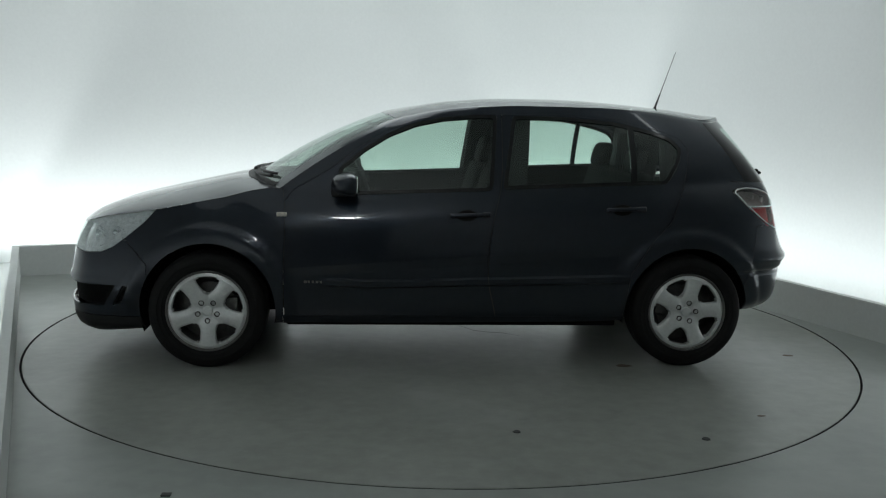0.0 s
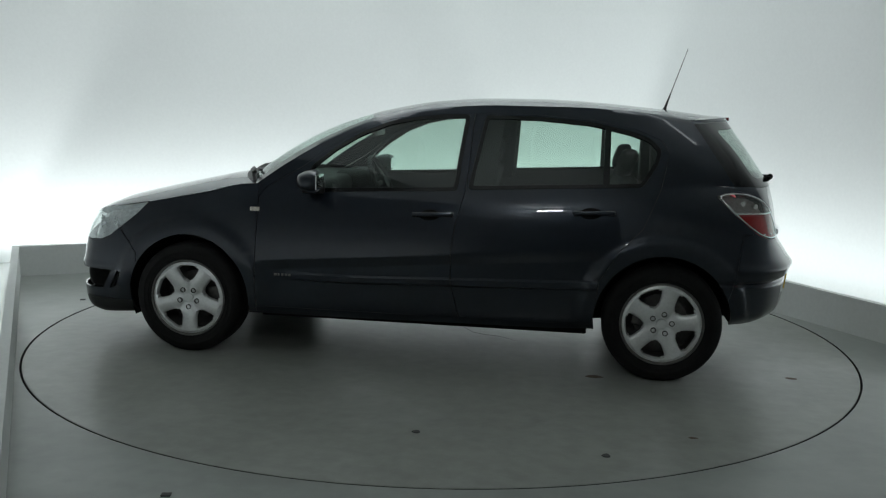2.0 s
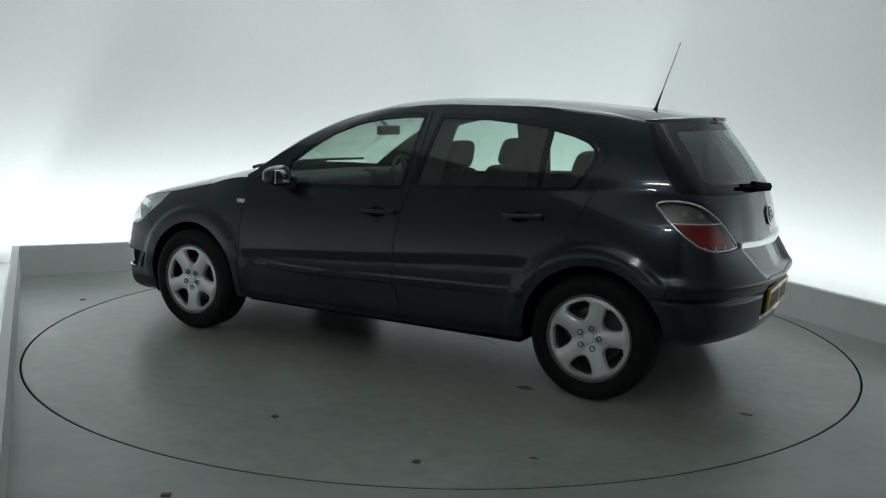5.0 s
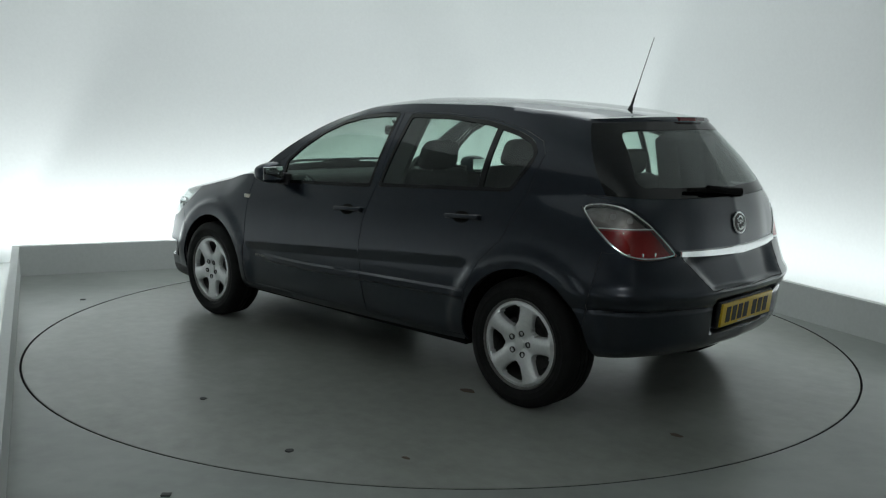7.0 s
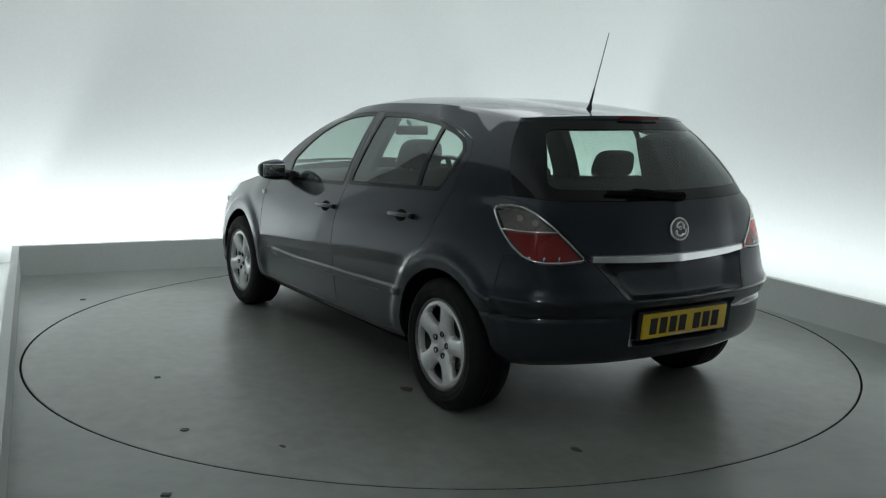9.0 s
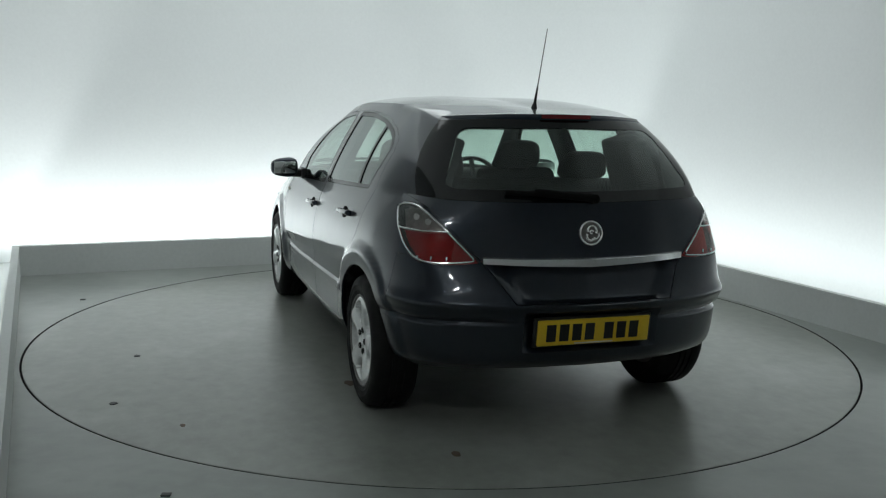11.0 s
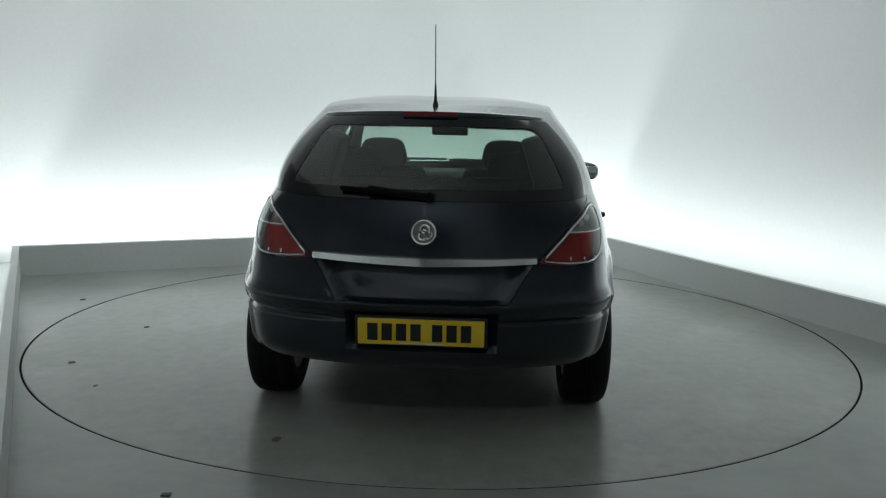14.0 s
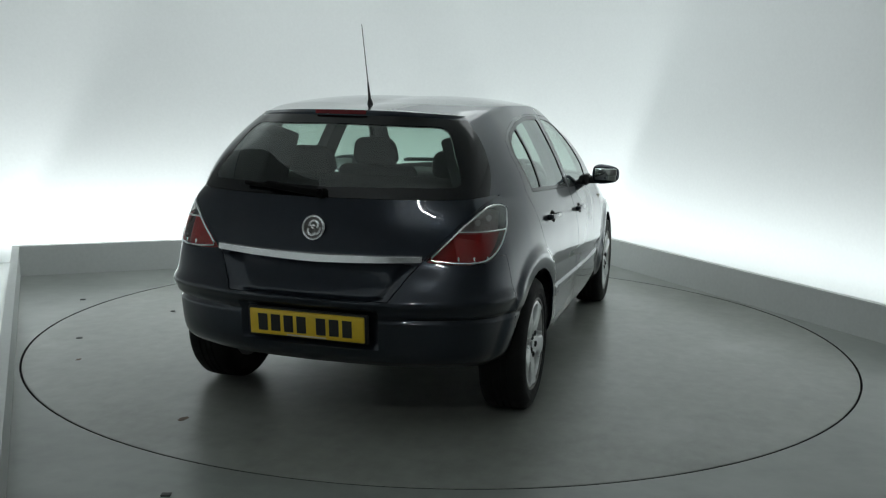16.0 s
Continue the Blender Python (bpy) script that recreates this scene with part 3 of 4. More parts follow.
W_FRONT = [(0.60, 0.952), (0.605, 1.06), (0.49, 1.157), (0.35, 1.246), (0.2, 1.306), (0.05, 1.336), (-0.1, 1.350), (-0.222, 1.354), (-0.188, 0.986)]
W_REAR = [(-0.285, 0.996), (-0.345, 1.352), (-0.62, 1.351), (-0.9, 1.328), (-1.1, 1.286), (-1.2, 1.252), (-1.248, 1.205), (-1.236, 1.15), (-1.165, 1.037)]
B_LINE = [(-0.268, 1.378), (-0.262, 1.1), (-0.252, 0.98), (-0.205, 0.79), (-0.186, 0.64), (-0.188, 0.48), (-0.235, 0.285)]
D_FRONT = [(0.906, 0.285), (0.908, 0.55), (0.90, 0.75), (0.905, 0.90), (0.86, 0.958), (0.67, 1.068), (0.52, 1.183), (0.36, 1.278), (0.2, 1.337), (0.03, 1.367)] + B_LINE
D_REAR = B_LINE[::-1] + [(-0.6, 1.380), (-0.93, 1.356), (-1.15, 1.308), (-1.268, 1.262), (-1.31, 1.20), (-1.275, 1.02), (-1.19, 0.81), (-1.075, 0.69), (-0.975, 0.53), (-0.945, 0.285)]
LEFT = lambda c: c.y > 0.3
cut(D_FRONT, SIDE_U, (1,), 2, LEFT)
cut(D_REAR, SIDE_U, (1,), 3, LEFT)
cut(rounded(grown(W_FRONT, 0.018), 0.025), SIDE_U, (2,), 13, LEFT)
cut(rounded(W_FRONT, 0.02), SIDE_U, (13,), 12, LEFT)
cut(rounded(grown(W_REAR, 0.018), 0.025), SIDE_U, (3,), 16, LEFT)
cut(rounded(W_REAR, 0.02), SIDE_U, (16,), 14, LEFT)
cut([(-0.972, 0.95), (-0.972, 1.40), (-1.40, 1.40), (-1.40, 0.95)], SIDE_U, (14,), 15, LEFT)
cut([(-0.972, 0.95), (-0.972, 1.40), (-1.004, 1.40), (-1.004, 0.95)], SIDE_U, (15,), 16, LEFT)
cut(rounded([(-0.1, 1.062), (0.600, 1.072), (0.470, 1.322), (-0.1, 1.330)], 0.055, 5), REAR_U, (19,), 18, lambda c: c.x < -1.3)
LAMP_LOW = [(-0.004, 0.981), (0.035, 0.999), (0.09, 1.005), (0.15, 0.998), (0.21, 0.974), (0.285, 0.921), (0.361, 0.847), (0.432, 0.773), (0.328, 0.765), (0.26, 0.765), (0.206, 0.772), (0.155, 0.79), (0.10, 0.832), (0.041, 0.899)]
cut(LAMP_LOW, LAMP_U, (1,), 9, lambda c: c.x < -1.45 and c.y > 0.2)
cut([(-0.1, 0.70), (0.6, 0.70), (0.6, 0.897), (-0.1, 0.897)], LAMP_U, (9,), 10)
cut([(-0.1, 0.61), (0.36, 0.614), (0.43, 0.722), (0.472, 0.775), (0.72, 1.045), (-0.1, 1.06)], REAR_U, (1,), 11, lambda c: c.x < -1.55 and c.z < 1.034)
cut([(-1.56, 0.2), (-1.652, 0.50), (-1.672, 0.60), (-1.70, 0.80), (-2.3, 0.80), (-2.3, 0.2)], SIDE_U, (1,), 8, lambda c: c.z < 0.8)
H_LAMP = [(1.575, 0.90), (1.578, 0.848), (1.64, 0.775), (1.735, 0.694), (1.808, 0.640), (1.87, 0.614), (1.96, 0.605), (2.06, 0.615), (2.11, 0.68), (2.10, 0.84), (1.9, 0.90)]
NOSE = lambda c: c.x > 1.5
cut(H_LAMP, SIDE_U, (1,), 6, lambda c: c.x > 1.5 and c.y > 0.25)
cut([(1.80, 0.440), (1.722, 0.436), (1.76, 0.352), (1.80, 0.335), (2.3, 0.322), (2.3, 0.436)], SIDE_U, (1,), 7, lambda c: c.x > 1.7)
cut([(1.742, 0.45), (1.785, 0.45), (1.872, 0.31), (1.822, 0.31)], SIDE_U, (7,), 5, lambda c: c.x > 1.7)   # body-coloured fin across the intake
cut([(1.55, 0.1), (1.55, 0.272), (2.3, 0.272), (2.3, 0.1)], SIDE_U, (1,), 20, NOSE)
cut([(1.62, 0.1), (1.62, 0.56), (1.735, 0.68), (2.3, 0.68), (2.3, 0.1)], SIDE_U, (1,), 5, NOSE)
for f in SHELL.faces:
    c = f.calc_center_median()
    if f[TAG] == 1 and c.x > 0.905 and c.z < 0.972 and c.y > 0.3:
        f[TAG] = 4
    if f[TAG] == 1 and c.x > 1.5 or f[TAG] == 4 and c.x > 1.5 and c.z < 0.5:
        f[TAG] = 5


def drop_islands(code, into):
    """Hands all but the largest patch of a panel over to its neighbour."""
    left, patches = {f for f in SHELL.faces if f[TAG] == code}, []
    while left:
        todo, patch = [left.pop()], []
        while todo:
            f = todo.pop()
            patch.append(f)
            for e in f.edges:
                for q in e.link_faces:
                    if q in left:
                        left.discard(q)
                        todo.append(q)
        patches.append(patch)
    for patch in sorted(patches, key=len)[:-1]:
        for f in patch:
            f[TAG] = into


drop_islands(4, 1)
for code in (2, 3, 8, 11):
    drop_islands(code, 1)


def piece(tags, side=0, gap=0.0024, depth=0.012, inset=0.0, rim=True):
    """The faces with these tags as a panel with a turned-in edge. side: 1 left, -1 right, 0 both halves joined."""
    bm = bmesh.new()
    for sign in ((1, -1) if side == 0 else (side,)):
        seen = {}
        for f in SHELL.faces:
            if f[TAG] in tags:
                vs = []
                for v in f.verts:
                    if v not in seen:
                        seen[v] = bm.verts.new((v.co.x, v.co.y * sign, v.co.z))
                    vs.append(seen[v])
                try:
                    bm.faces.new(vs if sign > 0 else vs[::-1])
                except ValueError:
                    pass
    if side == 0:
        bmesh.ops.remove_doubles(bm, verts=[v for v in bm.verts if abs(v.co.y) < 1e-3], dist=1e-3)
    bm.normal_update()
    out = sum((f.normal.dot(f.calc_center_median() - Vector((f.calc_center_median().x * 0.75, 0, 0.6))) * f.calc_area()) for f in bm.faces)
    if out < 0:
        bmesh.ops.reverse_faces(bm, faces=bm.faces[:])
        bm.normal_update()
    normals = {v: v.normal.copy() for v in bm.verts}
    edge = [e for e in bm.edges if e.is_boundary]
    if gap:
        shift = {}
        for e in edge:
            f = e.link_faces[0]
            mid = (e.verts[0].co + e.verts[1].co) / 2
            d = f.normal.cross(e.verts[1].co - e.verts[0].co).normalized()
            if d.dot(f.calc_center_median() - mid) < 0:
                d = -d
            for v in e.verts:
                shift.setdefault(v, []).append(d)
        for v, ds in shift.items():
            s = sum(ds, Vector()) / len(ds)
            v.co += s * gap
    if inset:
        for v in bm.verts:
            v.co -= normals[v] * inset
    if rim:
        r = bmesh.ops.extrude_edge_only(bm, edges=edge)
        old = {}
        for v in edge:
            for q in v.verts:
                old[q.co.copy().freeze()] = normals[q]
        for v in [g for g in r["geom"] if isinstance(g, bmesh.types.BMVert)]:
            n = old.get(v.co.copy().freeze())
            if n is not None:
                v.co -= n * depth
    return bm


def panel(name, tags, mat, parent, side=0, label="", **kw):
    bm = piece(tags, side, **kw)
    me = bpy.data.meshes.new(name)
    bm.to_mesh(me)
    bm.free()
    me.materials.append(mat)
    me.polygons.foreach_set("use_smooth", [True] * len(me.polygons))
    me.set_sharp_from_angle(angle=radians(34))
    return part(name, me, None, parent, label)


from mathutils.bvhtree import BVHTree

FULL = BVHTree.FromBMesh(grid_bm(LOWER))


def on_side(x, z, sign=1):
    p, n, _, _ = FULL.ray_cast(Vector((x, 2.0 * sign, z)), Vector((0, -sign, 0)))
    n = n if n.y * sign > 0 else -n
    return p, n


def on_tail(y, z):
    p, n, _, _ = FULL.ray_cast(Vector((-4.0, y, z)), Vector((1, 0, 0)))
    return p, (n if n.x < 0 else -n)


# ---- sheet metal ----
shell = panel("body_shell", (1,), PAINT, car, 0, "dark blue metallic roof, pillars and rear quarters", gap=0.0)
panel("tailgate", (11,), PAINT, car, 0, "dark blue tailgate with a recessed lower lip")
panel("rear_bumper", (8,), PAINT, car, 0, "dark blue body-coloured rear bumper")
panel("front_bumper", (5,), PAINT, car, 0, "dark blue body-coloured front bumper")
panel("bumper_lip", (20,), TRIM, car, 0, "black plastic lip under the front bumper")
panel("air_intake", (7,), UNDER, car, 0, "black lower air intake", inset=0.03)
hood_bm = grid_bm(HOOD)
part("bonnet", hood_bm, PAINT, car, "dark blue metallic bonnet")
doors = {}
for sign in (1, -1):
    panel("front_wing", (4,), PAINT, car, sign)
    for code, nm in ((2, "front_door"), (3, "rear_door")):
        doors[nm, sign] = panel(nm, (code,), PAINT, car, sign)
    panel("window_frame", (13,), GLOSS_BLACK, doors["front_door", sign], sign, "black window frame", gap=0.0)
    panel("window_frame", (16,), GLOSS_BLACK, doors["rear_door", sign], sign, "black window frame", gap=0.0)
    for code, nm in ((12, "front_door"), (14, "rear_door"), (15, "rear_door")):
        g = panel("window_pane", (code,), GLASS, doors[nm, sign], sign, "green-tinted side glass", gap=0.0, inset=0.004, rim=False)
        g.visible_shadow = False
w = panel("windscreen", (17,), GLASS, car, 0, "green-tinted windscreen", gap=0.0, inset=0.002, rim=False)
w.visible_shadow = False
w = panel("tail_window", (18,), GLASS, car, 0, "tinted tailgate window", gap=0.0, inset=0.002, rim=False)
w.visible_shadow = False
panel("tail_window_border", (19,), GLOSS_BLACK, car, 0, "black printed border of the tailgate window", gap=0.0)

# black shell behind the panel gaps, and the floor pan
G2 = LOWER.copy()
C0 = np.array([0.0, 0.0, 0.55])
for j in range(NV):
    for i in range(len(COLS)):
        p = G2[j, i]
        G2[j, i, 0] = p[0] * 0.975
        G2[j, i, 1] = max(p[1] - 0.03, 0.0) if 2 < i < len(COLS) - 3 else p[1] * 0.96
        G2[j, i, 2] = p[2] - 0.004


def clear_of_arch(j, i):
    p = G2[j, i]
    lamps = p[0] > 1.5 and p[2] > 0.57 or p[0] < -1.45 and p[2] > 0.72 and p[1] > 0.36
    return j > 0 and not lamps and min(math.hypot(p[0] - AX, p[2] - 0.318), math.hypot(p[0] + AX, p[2] - 0.318)) > 0.39


part("inner_shell", grid_bm(G2, keep=clear_of_arch), INNER, car, "black inner panels of the cabin")
bm = bmesh.new()
box(bm, -0.92, 0.90, -0.78, 0.78, 0.22, 0.27, 0.01)
box(bm, -1.85, -0.9, -0.50, 0.50, 0.33, 0.37, 0.01)
box(bm, 0.88, 1.95, -0.50, 0.50, 0.25, 0.30, 0.01)
part("floor_pan", bm, UNDER, car, "black underbody")
bm = bmesh.new()
tube(bm, (-1.0, 0.12, 0.24), (1.0, 0.12, 0.24), 0.03)
tube(bm, (-1.72, -0.35, 0.39), (-1.72, 0.25, 0.39), 0.085, n=20)
tube(bm, (-1.70, 0.2, 0.37), (-1.0, 0.12, 0.24), 0.03)
part("exhaust", bm, STEEL, car, "dull steel exhaust")
for x in (-AX, AX):
    bm = bmesh.new()
    tube(bm, (x, -0.66, 0.29), (x, 0.66, 0.29), 0.038)
    part("axle", bm, UNDER, car)


def arch_liner(x, sign):
    bm = bmesh.new()
    rows = []
    for y in (0.50, 0.82):
        row = []
        for a in np.linspace(-0.36 if x > 0 else -0.2, math.pi + (0.2 if x > 0 else 0.04), 34):
            px, pz = x + 0.362 * math.cos(a), 0.318 + 0.362 * math.sin(a)
            p, _ = on_side(px, max(pz, 0.31), sign)
            row.append(bm.verts.new((px, min(y, abs(p.y) - 0.012) * sign, pz)))
        rows.append(row)
    for k in range(33):
        bm.faces.new((rows[0][k], rows[0][k + 1], rows[1][k + 1], rows[1][k]))
    bm.faces.new(rows[0])
    return part("arch_liner", bm, UNDER, car)


# ---- wheels ----
def wheel(x, sign, turn):
    """Tyre, five-spoke silver cover, dark barrel with brake disc, bolts and cap. The outside is at +y before mirroring."""
    hub = new("wheel")
    hub.parent = car
    tagged(hub, "silver five-spoke wheel with a black tyre")
    hub.matrix_basis = pose(x, (0.762 if x > 0 else 0.742) * sign, 0.312, 0, 0, 0 if sign > 0 else 180) @ pose(0, 0, 0, 0, turn, 0)
    bm = bmesh.new()
    prof = [(0.205, -0.095), (0.225, -0.103), (0.262, -0.108), (0.295, -0.098), (0.309, -0.08), (0.312, -0.05),
            (0.312, -0.034), (0.305, -0.032), (0.305, -0.026), (0.312, -0.024), (0.312, -0.004), (0.305, -0.002), (0.305, 0.004), (0.312, 0.006),
            (0.312, 0.026), (0.305, 0.028), (0.305, 0.034), (0.312, 0.036), (0.312, 0.055), (0.309, 0.08), (0.295, 0.098),
            (0.275, 0.106), (0.262, 0.108), (0.258, 0.1055), (0.238, 0.1055), (0.234, 0.102), (0.222, 0.1), (0.208, 0.09)]
    lathe(bm, prof, 64)
    part("tyre", bm, RUBBER, hub, "black tyre with circumferential grooves")
    bm = bmesh.new()
    lathe(bm, [(0.216, 0.088), (0.219, 0.098), (0.216, 0.102), (0.210, 0.101), (0.206, 0.094), (0.200, 0.08), (0.196, 0.0), (0.2, -0.09), (0.16, -0.092), (0.05, -0.07), (0.0005, -0.07)], 64)
    part("barrel", bm, STEEL, hub, "dark steel rim well")
    bm = bmesh.new()
    lathe(bm, [(0.0005, 0.0), (0.06, 0.0), (0.062, -0.01), (0.14, -0.012), (0.142, -0.03), (0.06, -0.034)], 48)
    box(bm, 0.07, 0.15, -0.04, 0.012, -0.06, 0.06, 0.01)
    part("brake", bm, STEEL, hub, "rusty brake disc and calliper")
    # cover: rings of points, spoke edges follow the half width
    bm = bmesh.new()
    R = [0.030, 0.052, 0.068, 0.078, 0.088, 0.10, 0.118, 0.138, 0.158, 0.172, 0.182, 0.190, 0.200, 0.209, 0.213]
    part_way = lambda r: min(max((r - 0.088) / 0.102, 0), 1)
    HW = lambda r: 0.032 + 0.006 * part_way(r) + 0.013 * abs(2 * part_way(r) - 1) ** 4
    DEEP = lambda r: 0.074 + 0.024 * math.sin(min(r / 0.19, 1) * math.pi / 2) - (0.012 * ((r - 0.19) / 0.025) ** 2 if r > 0.19 else 0)
    na, nb = 8, 10
    rings = []
    for r in R:
        ring = []
        for k in range(5):
            mid = math.pi / 2 + 2 * math.pi * k / 5
            h = min(HW(r) / r, math.pi / 5 * 0.86)
            lo = 0.078
            for i in range(na):
                t = -1 + 2 * i / na
                a = mid + h * t
                crown = 0.008 * (1 - t * t) if r < 0.2 else 0.0
                ring.append(bm.verts.new((r * math.cos(a), DEEP(r) + crown, r * math.sin(a))))
            a0, a1 = mid + h, mid + 2 * math.pi / 5 - h
            for i in range(nb):
                a = a0 + (a1 - a0) * i / nb
                ring.append(bm.verts.new((r * math.cos(a), DEEP(r), r * math.sin(a))))
        rings.append(ring)
    per = na + nb
    n = 5 * per
    for a in range(len(R) - 1):
        for i in range(n):
            hole = i % per >= na and R[a] >= 0.088 - 1e-6 and R[a + 1] <= 0.190 + 1e-6
            soft = i % per in (na, per - 1) and (a == R.index(0.088) or R[a + 1] == 0.190)
            if not hole or soft:
                bm.faces.new((rings[a][i], rings[a][(i + 1) % n], rings[a + 1][(i + 1) % n], rings[a + 1][i]))
    bm.faces.new(rings[0])
    edge = [e for e in bm.edges if e.is_boundary]
    # bevelled lip round each opening, then the straight inner edge
    r = bmesh.ops.extrude_edge_only(bm, edges=edge)
    for v in [g for g in r["geom"] if isinstance(g, bmesh.types.BMVert)]:
        rad = math.hypot(v.co.x, v.co.z)
        v.co.y -= 0.009
        if rad < 0.2:
            k = math.floor((math.atan2(v.co.z, v.co.x) - math.pi / 2) / (2 * math.pi / 5))
            a = math.pi / 2 + (k + 0.5) * 2 * math.pi / 5
            d = Vector((0.146 * math.cos(a) - v.co.x, 0, 0.146 * math.sin(a) - v.co.z))
            v.co += d.normalized() * 0.0065
    edge = [g for g in r["geom"] if isinstance(g, bmesh.types.BMEdge) and g.is_boundary]
    r = bmesh.ops.extrude_edge_only(bm, edges=edge)
    bmesh.ops.translate(bm, vec=(0, -0.022, 0), verts=[g for g in r["geom"] if isinstance(g, bmesh.types.BMVert)])
    part("wheel_cover", bm, ALLOY, hub, "silver five-spoke wheel face")
    bm = bmesh.new()
    lathe(bm, [(0.027, 0.078), (0.027, 0.090), (0.024, 0.093), (0.0005, 0.0945)], 32)
    part("centre_cap", bm, ALLOY, hub, "grey centre cap")
    me = None
    for k in range(5):
        a = math.pi / 2 + 2 * math.pi * k / 5
        if me is None:
            bm = bmesh.new()
            lathe(bm, [(0.0145, 0.070), (0.0145, 0.0965), (0.0125, 0.0975), (0.0105, 0.0965), (0.0105, 0.088), (0.0005, 0.088)], 14)
            me = from_bm("wheel_bolt", bm, TRIM)
        bolt = part("wheel_bolt", me, None, hub, "dark wheel bolt")
        bolt.matrix_basis = pose(0.053 * math.cos(a), 0, 0.053 * math.sin(a))
    return hub


for x, sign, turn in ((AX, 1, 180), (-AX, 1, -13), (AX, -1, 20), (-AX, -1, 40)):
    wheel(x, sign, turn)
    arch_liner(x, sign)


# ---- lamps ----
def outline_tube(bm, pts, r, n=8, closed=True):
    """A bead along a line of points."""
    m = len(pts)
    rings = []
    for k in range(m):
        p = Vector(pts[k])
        a, b = Vector(pts[k - 1 if closed or k else 0]), Vector(pts[(k + 1) % m if closed or k < m - 1 else k])
        t = (b - a).normalized()
        u = t.orthogonal().normalized() if abs(t.z) > 0.95 else t.cross(Vector((0, 0, 1))).normalized()
        w = t.cross(u)
        rings.append([bm.verts.new(p + (u * math.cos(q) + w * math.sin(q)) * r) for q in (2 * math.pi * i / n for i in range(n))])
    for k in range(m if closed else m - 1):
        p, q = rings[k], rings[(k + 1) % m]
        for i in range(n):
            bm.faces.new((p[i], p[(i + 1) % n], q[(i + 1) % n], q[i]))


def lamp_point(h, z, sign=1):
    """A point of the tail corner seen across the lamp's face."""
    d = Vector((-LAMP_D.y, LAMP_D.x, 0))
    o = Vector((LAMP_A.x + LAMP_D.x * h, LAMP_A.y + LAMP_D.y * h, z))
    out = Vector((LAMP_D.y, -LAMP_D.x, 0))
    p, n, _, _ = FULL.ray_cast(o + out * 1.0, -out)
    if p is None:
        p, n, _, _ = FULL.ray_cast(o - out * 1.0, out)
    return Vector((p.x, p.y * sign, p.z)), Vector((out.x, out.y * sign, 0))


for sign in (1, -1):
    lamp = panel("tail_lamp", (9, 10), TAIL_INNER, car, sign, "tail lamp with a smoky upper and red lower lens", gap=0.002, inset=0.045, rim=False)
    panel("lamp_insert", (10,), RED_INNER, lamp, sign, "red reflector insert", gap=0.004, inset=0.034, rim=False)
    l1 = panel("upper_lens", (9,), LENS_SMOKE, lamp, sign, "clear smoky lens", gap=0.003, inset=-0.001, rim=False)
    l2 = panel("red_lens", (10,), LENS_RED, lamp, sign, "red lens", gap=0.003, inset=-0.001, rim=False)
    for l in (l1, l2):
        l.visible_shadow = False
    bm = bmesh.new()
    pts = rounded(grown(LAMP_LOW, -0.006), 0.02, 2)
    outline_tube(bm, [p + n * 0.001 for p, n in (lamp_point(h, z, sign) for h, z in pts)], 0.0045)
    outline_tube(bm, [p + n * 0.0 for p, n in (lamp_point(h, 0.897, sign) for h in np.linspace(0.048, 0.30, 9))], 0.004, closed=False)
    part("lamp_bezel", bm, CHROME, lamp, "pale bright edging")
    for h, z in ((0.13, 0.945), (0.20, 0.930)):
        bm = bmesh.new()
        p, n = lamp_point(h, z, sign)
        tube(bm, p - n * 0.044, p - n * 0.030, 0.008, 0.014, 16)
        part("bulb_holder", bm, REFLECTOR, lamp, "bright bulb reflector")
    for h in (0.19, 0.25, 0.31):
        bm = bmesh.new()
        p, n = lamp_point(h, 0.778, sign)
        box(bm, -0.004, 0.004, -0.004, 0.004, 0, 0.018, 0.001, Matrix.Translation(p - n * 0.004))
        part("lens_rib", bm, CHROME, lamp, "pale lens rib")

    head = panel("headlamp", (6,), HEAD_INNER, car, sign, "clear headlamp with a bright reflector", gap=0.002, inset=0.045, rim=True, depth=-0.042)
    l3 = panel("headlamp_lens", (6,), LENS_CLEAR, head, sign, "clear lens", gap=0.002, inset=-0.001, rim=False)
    l3.visible_shadow = False
    for hx, hz, hr in ((1.80, 0.70, 0.05), (1.90, 0.69, 0.055)):
        bm = bmesh.new()
        p, n = on_side(hx, hz, sign)
        n = (Vector((0.75, 0.66 * sign, 0))).normalized()
        tube(bm, p - n * 0.06, p - n * 0.022, hr * 0.45, hr, 20)
        front = max(bm.faces, key=lambda f: f.calc_center_median().dot(n) + (len(f.verts) > 4) * 9)
        bmesh.ops.delete(bm, geom=[front], context="FACES_ONLY")
        tube(bm, p - n * 0.058, p - n * 0.045, 0.012, 0.006, 12)
        part("headlamp_bowl", bm, CHROME, head, "chrome lamp bowl")
    bm = bmesh.new()
    p, n = on_side(0.917, 0.830, sign)
    box(bm, 0.890, 0.944, p.y - 0.004 if sign > 0 else p.y - 0.007, p.y + 0.007 if sign > 0 else p.y + 0.004, 0.819, 0.842, 0.003)
    part("side_repeater", bm, material("pale_repeater_lens", (0.75, 0.70, 0.62), 0.15, 0, 0.3, 60, coat=0.5) if sign > 0 else bpy.data.materials["pale_repeater_lens"], car, "pale clear side indicator")

